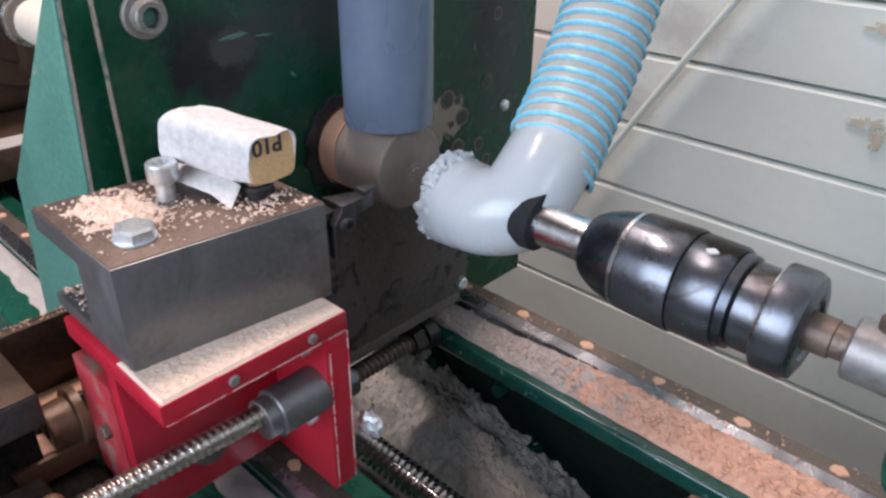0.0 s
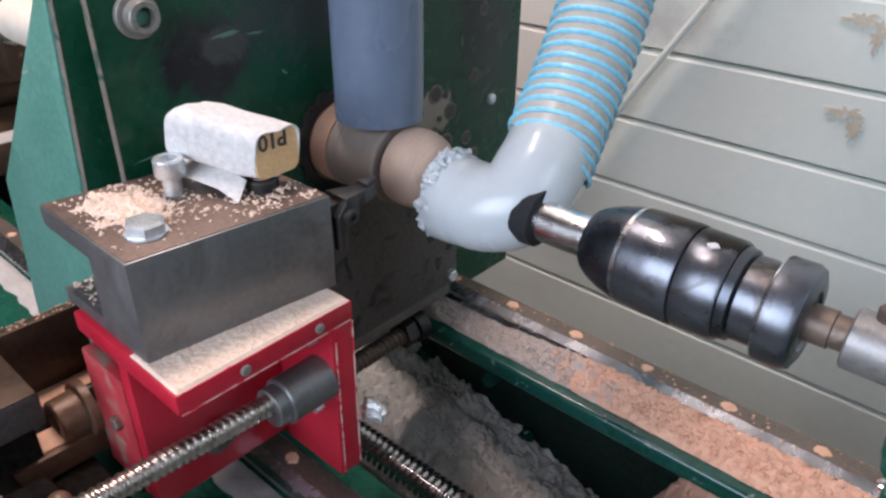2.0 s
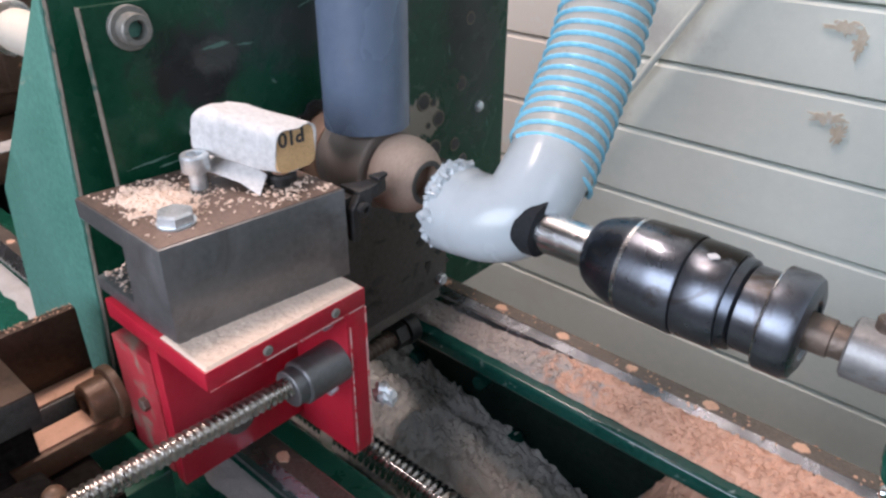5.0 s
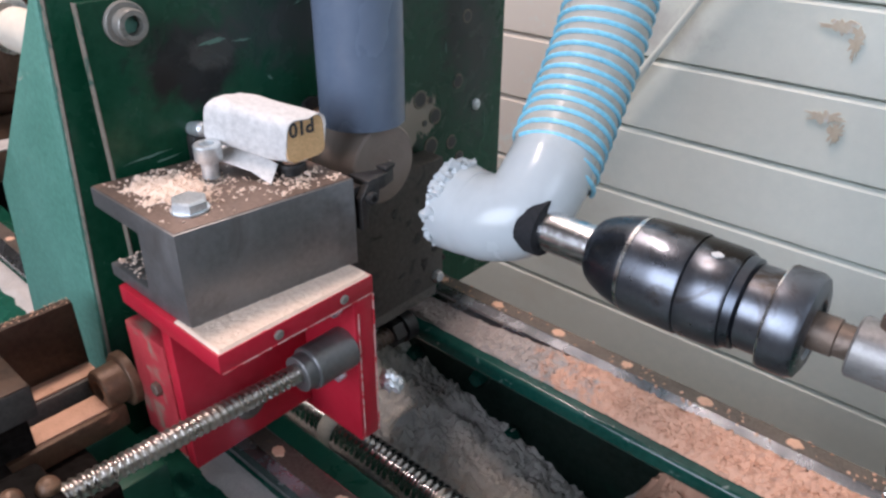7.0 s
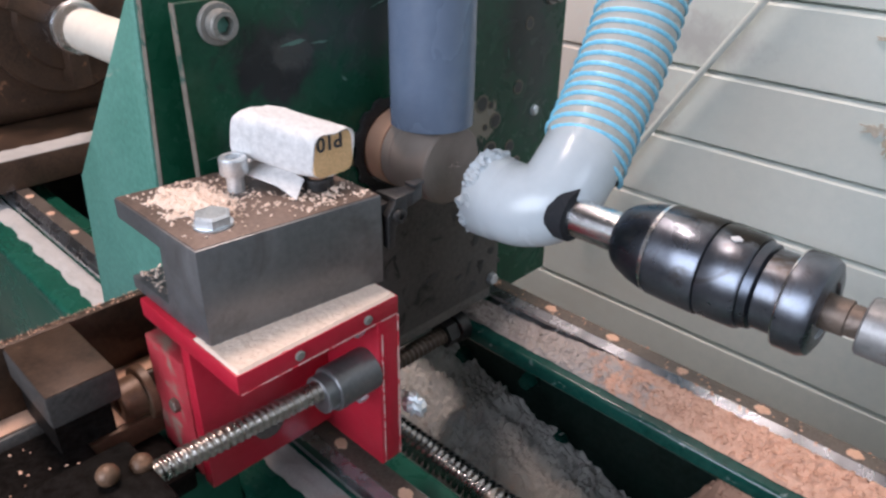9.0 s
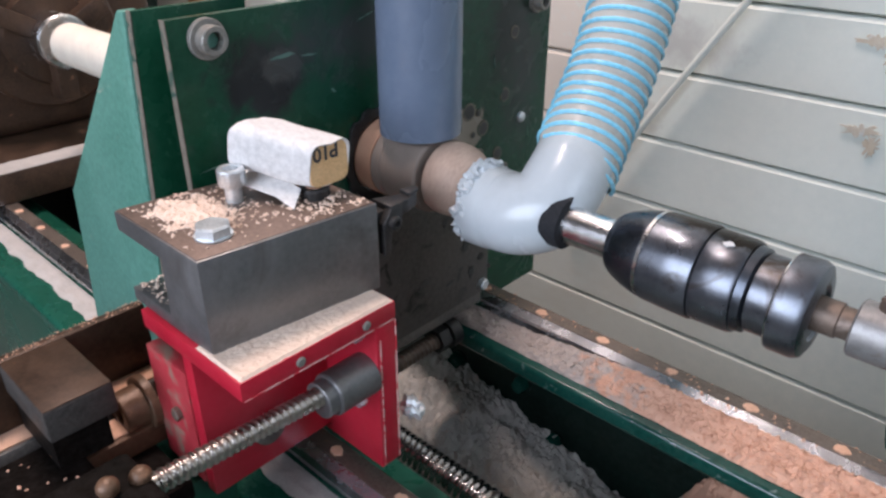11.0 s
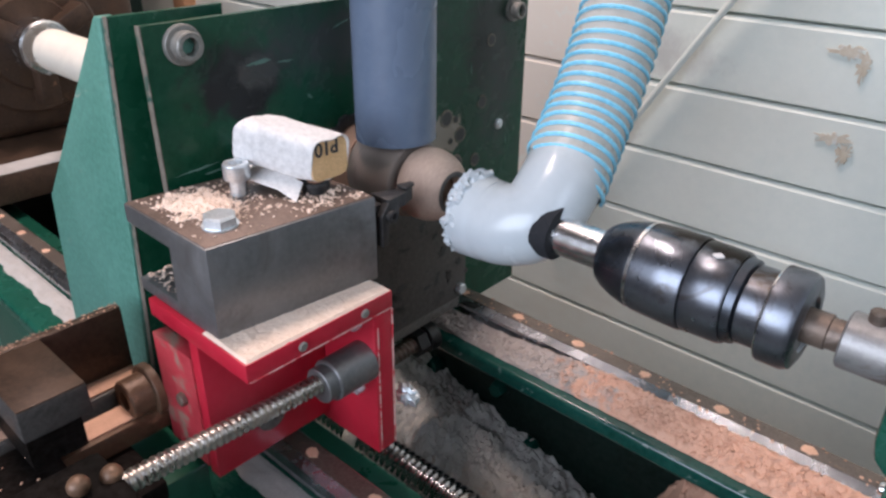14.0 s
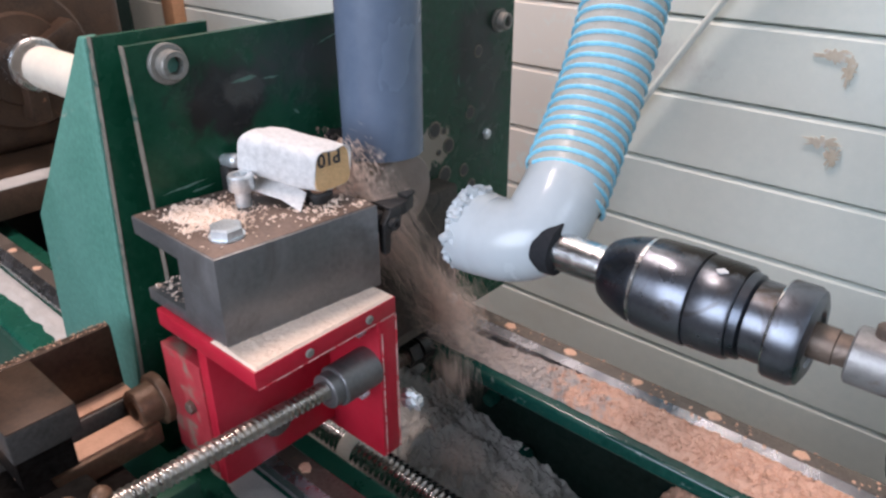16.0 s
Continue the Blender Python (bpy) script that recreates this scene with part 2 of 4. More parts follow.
ZINC = surf("zinc_plated_steel", (0.52, 0.56, 0.58), (0.66, 0.69, 0.71), 80, 0.38, 0.75, 0.06, 600, (0.45, 0.38, 0.30), 90, 0.66, 0.06, 0.7)
ORANGE = surf("varnished_wood_post", (0.42, 0.20, 0.10), (0.52, 0.27, 0.14), 20, 0.5, 0, 0.1, 200)
PLASTER = surf("plain_room_paint", (0.11, 0.10, 0.09), (0.15, 0.14, 0.125), 3, 0.8, 0, 0.05, 60)
FLOOR = surf("concrete_floor", (0.20, 0.19, 0.18), (0.28, 0.27, 0.25), 4, 0.8, 0, 0.2, 80, (0.42, 0.32, 0.23), 6, 0.6, 0.15, 0.95)
KNOT = surf("peeling_resin_knot", (0.50, 0.40, 0.28), (0.64, 0.57, 0.46), 40, 0.6, 0, 0.5, 200, (0.72, 0.73, 0.71), 60, 0.55, 0.12, 0.5, grain=1.1)
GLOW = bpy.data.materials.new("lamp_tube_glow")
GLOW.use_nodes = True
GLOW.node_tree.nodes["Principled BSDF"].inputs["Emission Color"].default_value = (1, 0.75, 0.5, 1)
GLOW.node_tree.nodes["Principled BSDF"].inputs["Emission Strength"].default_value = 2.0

# ---------- mesh helpers ----------
ORIGIN = {}


def thing(name, base, label, category, group="", kind=""):
    ob = new(name)
    ob.location = base
    ob.empty_display_size = 0.02
    ORIGIN[ob] = Vector(base)
    return tagged(ob, label, category, group, kind)


def finish(bm, mat, smooth=True):
    me = bpy.data.meshes.new("mesh")
    bmesh.ops.recalc_face_normals(bm, faces=bm.faces[:])
    bm.to_mesh(me)
    bm.free()
    me.materials.append(mat)
    if smooth:
        for p in me.polygons:
            p.use_smooth = True
        me.set_sharp_from_angle(angle=radians(32))
    return me


def part(name, bm, mat, parent, label="", smooth=True):
    o = ORIGIN[parent]
    bmesh.ops.translate(bm, verts=bm.verts[:], vec=-o)
    ob = new(name, finish(bm, mat, smooth))
    ob.parent = parent
    ORIGIN[ob] = o
    return tagged(ob, label)


def single(name, bm, mat, base, label, category, group="", kind="", smooth=True):
    o = Vector(base)
    bmesh.ops.translate(bm, verts=bm.verts[:], vec=-o)
    ob = new(name, finish(bm, mat, smooth))
    ob.location = o
    ORIGIN[ob] = o
    return tagged(ob, label, category, group, kind)


def box(lo, hi, bev=0.0, bm=None, seg=2):
    own = bmesh.new()
    bmesh.ops.create_cube(own, size=1)
    for v in own.verts:
        v.co = Vector([lo[i] + (v.co[i] + 0.5) * (hi[i] - lo[i]) for i in range(3)])
    if bev:
        bmesh.ops.bevel(own, geom=own.edges[:], offset=bev, segments=seg, profile=0.5, affect="EDGES")
    return join(bm, own)


def join(bm, own):
    if bm is None:
        return own
    me = bpy.data.meshes.new("tmp")
    own.to_mesh(me)
    own.free()
    bm.from_mesh(me)
    bpy.data.meshes.remove(me)
    return bm


def frame_of(d):
    d = Vector(d).normalized()
    a = Vector((0, 0, 1)) if abs(d.z) < 0.9 else Vector((1, 0, 0))
    u = d.cross(a).normalized()
    return d, u, d.cross(u)


def turned(p0, direction, profile, seg=48, bm=None, closed=True):
    """A turned body: profile of (distance along the axis, radius)."""
    own = bmesh.new()
    d, u, v = frame_of(direction)
    p0 = Vector(p0)
    rings = []
    for a, r in profile:
        r = max(r, 1e-5)
        rings.append([own.verts.new(p0 + d * a + (u * math.cos(k * math.tau / seg) + v * math.sin(k * math.tau / seg)) * r) for k in range(seg)])
    for r0, r1 in zip(rings, rings[1:]):
        for k in range(seg):
            own.faces.new((r0[k], r0[(k + 1) % seg], r1[(k + 1) % seg], r1[k]))
    if closed:
        own.faces.new(rings[0])
        own.faces.new(rings[-1])
    return join(bm, own)


def rod(p0, p1, r, seg=32, bev=0.0, bm=None):
    d = Vector(p1) - Vector(p0)
    n = d.length
    b = bev or min(r, n) * 0.08
    return turned(p0, d, [(0, r - b), (b, r), (n - b, r), (n, r - b)], seg, bm)


def hexhead(c, direction, across, height, bm=None):
    r = across / math.sqrt(3)
    own = turned(c, direction, [(0, r), (height * 0.82, r), (height, r * 0.86)], 6)
    return join(bm, own)


def curve_points(pts, n):
    pts = [Vector(p) for p in pts]
    pts = [pts[0] * 2 - pts[1]] + pts + [pts[-1] * 2 - pts[-2]]
    out = []
    for i in range(1, len(pts) - 2):
        a, b, c, d = pts[i - 1:i + 3]
        for k in range(n):
            t = k / n
            out.append(0.5 * (2 * b + (c - a) * t + (2 * a - 5 * b + 4 * c - d) * t * t + (3 * b - a - 3 * c + d) * t ** 3))
    out.append(pts[-2])
    return out


def carried_frames(pts):
    d, u, v = frame_of(pts[1] - pts[0])
    out = []
    for i, p in enumerate(pts):
        t = (pts[min(i + 1, len(pts) - 1)] - pts[max(i - 1, 0)]).normalized()
        u = (u - t * u.dot(t)).normalized()
        out.append((p, u, t.cross(u)))
    return out


def tube(pts, radius, seg=32, wall=0.0, bm=None, rough=0.0):
    """A pipe along points; radius may be a function of the share of the way."""
    own = bmesh.new()
    fr = carried_frames(pts)
    rf = radius if callable(radius) else (lambda s: radius)

    def skin(off):
        rings = []
        for i, (p, u, v) in enumerate(fr):
            r = rf(i / (len(fr) - 1)) - off
            rings.append([own.verts.new(p + (u * math.cos(k * math.tau / seg) + v * math.sin(k * math.tau / seg)) * r) for k in range(seg)])
        for r0, r1 in zip(rings, rings[1:]):
            for k in range(seg):
                own.faces.new((r0[k], r0[(k + 1) % seg], r1[(k + 1) % seg], r1[k]))
        return rings
    a = skin(0)
    if wall:
        b = skin(wall)
        for x, y in ((a[0], b[0]), (a[-1], b[-1])):
            for k in range(seg):
                own.faces.new((x[k], x[(k + 1) % seg], y[(k + 1) % seg], y[k]))
    else:
        own.faces.new(a[0])
        own.faces.new(a[-1])
    return join(bm, own)


def threaded(p0, p1, r, depth, pitch, seg=20, per=5, bm=None):
    """A screw whose thread is a real helical ridge."""
    own = bmesh.new()
    d, u, v = frame_of(Vector(p1) - Vector(p0))
    n = (Vector(p1) - Vector(p0)).length
    steps = int(n / pitch * per)
    rings = []
    for i in range(steps + 1):
        a = i * n / steps
        ring = []
        for k in range(seg):
            ph = (a / pitch - k / seg) * math.tau
            rr = r - depth * (0.5 - 0.5 * math.tanh(2.2 * math.cos(ph)) / math.tanh(2.2))
            w = k * math.tau / seg
            ring.append(own.verts.new(Vector(p0) + d * a + (u * math.cos(w) + v * math.sin(w)) * rr))
        rings.append(ring)
    for r0, r1 in zip(rings, rings[1:]):
        for k in range(seg):
            own.faces.new((r0[k], r0[(k + 1) % seg], r1[(k + 1) % seg], r1[k]))
    own.faces.new(rings[0])
    own.faces.new(rings[-1])
    return join(bm, own)


def prism(outline, axis, lo, hi, bev=0.0, bm=None):
    """An outline in the two other axes, drawn out along one axis from lo to hi."""
    own = bmesh.new()

    def at(p, w):
        q = list(p)
        q.insert("xyz".index(axis), w)
        return Vector(q)
    a = [own.verts.new(at(p, lo)) for p in outline]
    b = [own.verts.new(at(p, hi)) for p in outline]
    n = len(a)
    for k in range(n):
        own.faces.new((a[k], a[(k + 1) % n], b[(k + 1) % n], b[k]))
    own.faces.new(a)
    own.faces.new(b)
    if bev:
        bmesh.ops.recalc_face_normals(own, faces=own.faces[:])
        bmesh.ops.bevel(own, geom=own.edges[:], offset=bev, segments=2, profile=0.5, affect="EDGES")
    return join(bm, own)


def bored_plate(x0, x1, y0, y1, z0, z1, cy, cz, r, seg=48):
    """A plate across the lathe with a round bore through it."""
    own = bmesh.new()
    angs = sorted([k * math.tau / seg for k in range(seg)] + [math.atan2(z - cz, y - cy) % math.tau for y in (y0, y1) for z in (z0, z1)])

    def edge(a):
        c, s = math.cos(a), math.sin(a)
        t = min((((y1 if c > 0 else y0) - cy) / c) if abs(c) > 1e-9 else 9, (((z1 if s > 0 else z0) - cz) / s) if abs(s) > 1e-9 else 9)
        return cy + c * t, cz + s * t
    rows = []
    for x in (x0, x1):
        rows.append(([own.verts.new((x, cy + math.cos(a) * r, cz + math.sin(a) * r)) for a in angs], [own.verts.new((x, *edge(a))) for a in angs]))
    n = len(angs)
    for k in range(n):
        j = (k + 1) % n
        for inner, outer in rows:
            own.faces.new((inner[k], inner[j], outer[j], outer[k]))
        own.faces.new((rows[0][0][k], rows[0][0][j], rows[1][0][j], rows[1][0][k]))
        own.faces.new((rows[0][1][k], rows[0][1][j], rows[1][1][j], rows[1][1][k]))
    return own


def blotch(c, u, v, ru, rv, seed, lift=0.0006, n=22, rag=0.35):
    """A thin ragged patch (chipped paint, stain, smear) lying on a face."""
    rnd = random.Random(seed)
    own = bmesh.new()
    c, u, v = Vector(c), Vector(u).normalized(), Vector(v).normalized()
    w = u.cross(v)
    rad = [1 - rag * rnd.random() for _ in range(n)]
    low = [own.verts.new(c + u * ru * math.cos(k * math.tau / n) * rad[k] + v * rv * math.sin(k * math.tau / n) * rad[k]) for k in range(n)]
    top = [own.verts.new(p.co + w * lift - (p.co - c) * 0.04) for p in low]
    for k in range(n):
        own.faces.new((low[k], low[(k + 1) % n], top[(k + 1) % n], top[k]))
    own.faces.new(top)
    return own


def heap(x0, x1, y0, y1, height, floor, nx=80, ny=40):
    """Loose dust: a closed sheet whose top follows height(x, y)."""
    own = bmesh.new()
    g = [[own.verts.new((x0 + (x1 - x0) * i / nx, y0 + (y1 - y0) * j / ny, 0)) for j in range(ny + 1)] for i in range(nx + 1)]
    for row in g:
        for p in row:
            p.co.z = height(p.co.x, p.co.y)
    for i in range(nx):
        for j in range(ny):
            own.faces.new((g[i][j], g[i + 1][j], g[i + 1][j + 1], g[i][j + 1]))
    rim = [g[i][0] for i in range(nx + 1)] + [g[nx][j] for j in range(1, ny + 1)] + [g[i][ny] for i in range(nx - 1, -1, -1)] + [g[0][j] for j in range(ny - 1, 0, -1)]
    low = [own.verts.new((p.co.x, p.co.y, floor)) for p in rim]
    for k in range(len(rim)):
        own.faces.new((rim[k], rim[(k + 1) % len(rim)], low[(k + 1) % len(rim)], low[k]))
    return own


def chips(places, size, seed, flat=0.45, long=1.0):
    """Many small wood chips as one mesh."""
    rnd = random.Random(seed)
    verts, faces = [], []
    for p in places:
        s = size * rnd.uniform(0.45, 1.4)
        e = Euler((rnd.uniform(-0.6, 0.6), rnd.uniform(-0.6, 0.6), rnd.uniform(0, 6.3)))
        k = len(verts)
        for q in ((-1, -0.6, 0), (1, -0.7, 0), (0.8, 0.7, 0), (-0.7, 0.6, 0), (0, 0, 1), (0.1, 0, -0.6)):
            w = Vector((q[0] * s * long * rnd.uniform(0.7, 1.2), q[1] * s, q[2] * s * flat))
            w.rotate(e)
            verts.append(tuple(Vector(p) + w))
        faces += [(k, k + 1, k + 4), (k + 1, k + 2, k + 4), (k + 2, k + 3, k + 4), (k + 3, k, k + 4), (k + 1, k, k + 5), (k + 2, k + 1, k + 5), (k + 3, k + 2, k + 5), (k, k + 3, k + 5)]
    me = bpy.data.meshes.new("chips")
    me.from_pydata(verts, [], faces)
    own = bmesh.new()
    own.from_mesh(me)
    bpy.data.meshes.remove(me)
    return own


def nz(x, y, z=0.0, s=1.0):
    return noise.noise(Vector((x * s, y * s, z * s)))


AY, AZ = -0.112, 0.957   # the lathe's axis
RIDES_SLIDE, RIDES_TAIL = [], []

# ---------- room ----------
single("floor", box((-3.2, -1.75, -0.05), (1.95, 0.52, 0.0)), FLOOR, (0, 0, 0), "grey concrete workshop floor with sawdust", "floor", kind="structure")
single("ceiling", box((-3.2, -1.75, 3.2), (1.95, 0.52, 3.26)), PLASTER, (0, 0, 3.2), "plain dark ceiling", "ceiling", kind="structure")
north = thing("wall_north", (0, 0.45, 0), "stained pale painted tongue and groove board wall, warm lamp glow tinted in", "wall", kind="structure")
part("backing", box((-3.2, 0.425, 0.0), (1.95, 0.52, 3.2)), GAP, north)
PITCH, GROOVE0 = 0.0885, 0.915
zs = GROOVE0 - PITCH * 11
while zs < 3.12:
    zt = zs + PITCH
    if zt > 0.02:
        own = prism([(0.400, zs + 0.0035), (0.400, zt - 0.0060), (0.4045, zt - 0.0010), (0.4245, zt - 0.0010), (0.4245, zs + 0.0012), (0.4045, zs + 0.0012)], "x", -3.2, 1.95)
        part("board", own, WALL, north)
    zs = zt
single("wall_west", box((-3.3, -1.75, 0), (-3.2, 0.52, 3.2)), PLASTER, (-3.2, 0, 0), "plain workshop end wall", "wall", kind="structure")
east = bmesh.new()
for lo, hi in (((1.95, -1.75, 0), (2.05, 0.52, 1.85)), ((1.95, -1.75, 2.75), (2.05, 0.52, 3.2)), ((1.95, -1.75, 1.85), (2.05, -0.75, 2.75)), ((1.95, 0.25, 1.85), (2.05, 0.52, 2.75))):
    box(lo, hi, bm=east)
single("wall_east", east, PLASTER, (1.95, 0, 0), "plain workshop end wall with a window opening", "wall", kind="structure")
south = bmesh.new()
for lo, hi in (((-3.2, -1.85, 0), (1.95, -1.75, 0.95)), ((-3.2, -1.85, 2.05), (1.95, -1.75, 3.2)), ((-3.2, -1.85, 0.95), (-0.60, -1.75, 2.05)), ((0.80, -1.85, 0.95), (1.95, -1.75, 2.05))):
    box(lo, hi, bm=south)
single("wall_south", south, PLASTER, (0, -1.8, 0), "plain workshop wall with a window opening", "wall", kind="structure")
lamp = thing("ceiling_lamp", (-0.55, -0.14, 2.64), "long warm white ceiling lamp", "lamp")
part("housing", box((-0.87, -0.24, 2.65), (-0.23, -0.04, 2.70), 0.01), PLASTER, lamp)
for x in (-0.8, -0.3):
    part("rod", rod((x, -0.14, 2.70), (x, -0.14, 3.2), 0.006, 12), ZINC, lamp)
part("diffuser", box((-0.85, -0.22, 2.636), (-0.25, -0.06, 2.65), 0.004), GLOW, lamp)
single("post", box((-1.315, 0.37, 0.0), (-1.27, 0.3995, 3.2), 0.004), ORANGE, (-1.29, 0.38, 0), "reddish varnished wooden post on the board wall", "post", kind="structure")
# resin stains and the cable on the wall
k = thing("wall_stain", (0.0, 0.399, 0.90), "peeling resin stain on the painted boards", "stain")
part("flake", blotch((-0.004, 0.3985, 0.890), (1, 0, 0), (0, 0, 1), 0.026, 0.009, 3, 0.0012, 34, 0.7), KNOT, k)
part("flake", blotch((0.010, 0.3980, 0.876), (1, 0, 0), (0, 0, 1), 0.010, 0.016, 8, 0.0012, 34, 0.7), KNOT, k)
k2 = thing("wall_stain", (0.0, 0.399, 0.988), "yellowed resin stain on the painted boards", "stain")
part("flake", blotch((-0.010, 0.3985, 0.980), (1, 0, 0), (0, 0, 1), 0.024, 0.010, 13, 0.0012, 34, 0.7), KNOT, k2)
part("flake", blotch((0.006, 0.3980, 0.968), (1, 0, 0), (0, 0, 1), 0.009, 0.020, 18, 0.0012, 34, 0.7), KNOT, k2)
c = tube(curve_points([(-0.34, 0.38, 0.68), (-0.239, 0.38, 0.851), (-0.151, 0.38, 0.992), (-0.02, 0.38, 1.2), (0.1, 0.38, 1.5)], 6), 0.0042, 12)
single("cable_conduit", c, WALL, (-0.2, 0.38, 0.8), "thin pale conduit running slantwise up the wall", "conduit")

# ---------- lathe bed ----------
def rail_mesh(y, x0, x1):
    w = 0.0105
    out = [(y - w, 0.781), (y + w, 0.781), (y + w, 0.7865), (y + w * 0.72, 0.790), (y + w * 0.72, 0.793), (y + w, 0.7965), (y + w * 0.9, 0.7997), (y - w * 0.45, 0.7997), (y - w, 0.7955), (y - w * 0.72, 0.793), (y - w * 0.72, 0.790), (y - w, 0.7865)]
    return prism(out, "x", x0, x1)


back = thing("bed_beam", (0, -0.01, 0.0), "dark green painted steel lathe bed beam with bolts", "lathe bed")
# web is a much darker green than the flanges
part("web", box((-1.7, -0.004, 0.50), (1.2, 0.008, 0.774), 0.002), GREEN_BLACK, back, "near-black green web")
part("bottom_flange", box((-1.7, -0.0455, 0.485), (1.2, 0.034, 0.4995), 0.004), GREEN_BEAM, back)
part("top_flange", box((-1.7, -0.0455, 0.7655), (1.2, 0.034, 0.7805), 0.0035, seg=3), FLANGE, back)
for x, z in ((-0.091, 0.680), (-0.207, 0.712), (-0.130, 0.724), (-0.193, 0.682), (0.075, 0.700), (0.20, 0.700)):
    hb = part("bolt", hexhead((x, -0.0058, z), (0, -1, 0), 0.0135, 0.009), FLANGE, back)
    part("washer", turned((x, -0.004, z), (0, -1, 0), [(0, 0.0090), (0.0018, 0.0090)], 24), GREEN_BLACK, hb)
front = thing("bed_beam", (0, -0.23, 0.0), "dark green painted steel lathe bed beam with dusty top", "lathe bed")
part("web", box((-1.7, -0.275, 0.50), (1.2, -0.190, 0.774), 0.004), GREEN_BEAM, front)
part("top_flange", box((-1.7, -0.279, 0.766), (1.2, -0.186, 0.7805), 0.0045, seg=3), GREEN_BEAM, front)
for beam, y in ((back, 0.0), (front, -0.2245)):
    r = part("guide_rail", rail_mesh(y, -1.6, 1.1), RAIL, beam, "ground steel linear guide rail")
    part("rail_top", box((-1.6, y - 0.0045, 0.7990), (1.1, y + 0.0088, 0.8003)), RAILTOP, r)
    for i in range(-14, 8):
        x = i * 0.06
        part("plugged_hole", blotch((x, y + 0.0010, 0.8003), (1, 0, 0), (0, 1, 0), 0.0060, 0.0050, i * 7 + int(y * 100), 0.0009, 20, 0.3 if i % 3 else 0.5), DUST, r)
single("saddle_rail_chips", chips([(random.uniform(-0.2, 0.25), random.uniform(-0.007, 0.009), 0.8006) for _ in range(110)], 0.0011, 5), DUST, (0, 0, 0.8), "fine wood chips scattered on the guide rail", "wood chips", kind="stuff")
legs = thing("bed_stand", (-0.2, -0.12, 0.0), "dark green welded stand carrying the lathe bed", "stand")
for x in (-1.5, 0.9):
    part("leg", box((x - 0.05, -0.27, 0.0), (x + 0.05, 0.03, 0.4995), 0.006), GREEN, legs)
part("tray", box((-1.6, -0.1895, 0.60), (1.1, -0.0045, 0.612)), DARK, legs)


def strip_height(x, y):
    side = min(1.0, (y + 0.0360) / 0.004 + 0.35 * nz(x, y, 9, 60), (-0.0100 - y) / 0.003 + 0.75)
    bank = max(0.0, min(1.0, (y + 0.036) / 0.022))
    grow = 0.0030 + bank * (0.0030 + 0.0100 * max(0.0, min(1.0, (x + 0.13) / 0.10)))
    return 0.7799 + max(0.0, side) * (grow + 0.0014 * nz(x, y, 0, 90) + 0.0016 * nz(x, y, 3, 260) + 0.0010 * nz(x, y, 5, 600))


single("sawdust_strip", heap(-0.28, 0.9, -0.0385, -0.0108, strip_height, 0.779, 700, 22), STRIP, (0, -0.03, 0.78), "orange tan sawdust lying along the bed beside the rail", "sawdust", kind="stuff")
single("sawdust_strip_chips", chips([(x, y, strip_height(x, y) + 0.0006) for x, y in ((random.uniform(-0.2, 0.32), random.uniform(-0.0345, -0.012)) for _ in range(1900))], 0.0021, 6), STRIP, (0, -0.03, 0.78), "coarse wood chips on the sawdust strip", "wood chips", kind="stuff")


def pit_height(x, y):
    edge = max(0.630, 0.706 - 0.26 * (x + 0.196)) if x < -0.015 else max(0.625, 0.659 - 1.6 * (x + 0.015))
    edge += 0.112 * max(0.0, min(1.0, (x - 0.005) / 0.045)) ** 0.7
    t = max(0.0, min(1.0, (-0.005 - y) / 0.11))
    z = edge * (1 - t) + (0.676 - 0.20 * max(0.0, x + 0.1)) * t
    return max(0.614, z + 0.009 * nz(x, y, 1, 35) + 0.007 * nz(x, y, 2, 80) + 0.0075 * abs(nz(x, y, 4, 150)) + 0.003 * nz(x, y, 6, 360))


single("dust_heap", heap(-0.5, 0.6, -0.1895, -0.0045, pit_height, 0.6125, 520, 96), HEAP, (0, -0.11, 0.65), "grey sawdust heaped between the bed beams", "sawdust", kind="stuff")
single("dust_heap_chips", chips([(x, y, pit_height(x, y) + 0.0005) for x, y in ((random.uniform(-0.3, 0.15), random.uniform(-0.17, -0.006)) for _ in range(1500))], 0.0016, 16), HEAP, (0, -0.11, 0.65), "loose chips on the dust heap", "wood chips", kind="stuff")


def outer_height(x, y):
    return 0.7803 + max(0.0, min(1.0, (y + 0.256) / 0.006 + 0.6 * nz(x, y, 1, 60), (-0.2362 - y) / 0.004)) * (0.0022 + 0.0016 * nz(x, y, 0, 60) + 0.0012 * nz(x, y, 3, 250))


single("rail_side_dust", heap(-0.95, -0.05, -0.2600, -0.2362, outer_height, 0.7795, 300, 14), DUST_GREY, (-0.4, -0.25, 0.78), "pale dust lying beside the guide rail", "sawdust", kind="stuff")
lead = thing("leadscrew", (0, -0.1215, 0.7035), "oily bright steel ball screw running along the bed", "ball screw")
part("thread", threaded((-0.55, -0.1215, 0.7035), (0.5, -0.1215, 0.7035), 0.0148, 0.0012, 0.0062, 24, 5), LEAD, lead)

part("dust_ring", turned((-0.20, -0.1215, 0.7035), (1, 0, 0), [(0, 0.0150), (0.004, 0.0162), (0.012, 0.0158), (0.016, 0.0150)], 28), HEAP, lead, "grey dust caked on the thread")

# ---------- steady plate with its brackets ----------
st = thing("steady_plate", (-0.2, -0.1, 0.78), "dark green bored steel plate holding the turning rod", "steady rest")
part("plate", bored_plate(-0.1945, -0.190, -0.2555, 0.0845, 0.7805, 1.0665, AY, AZ, 0.0285), PLATE_GREEN, st)
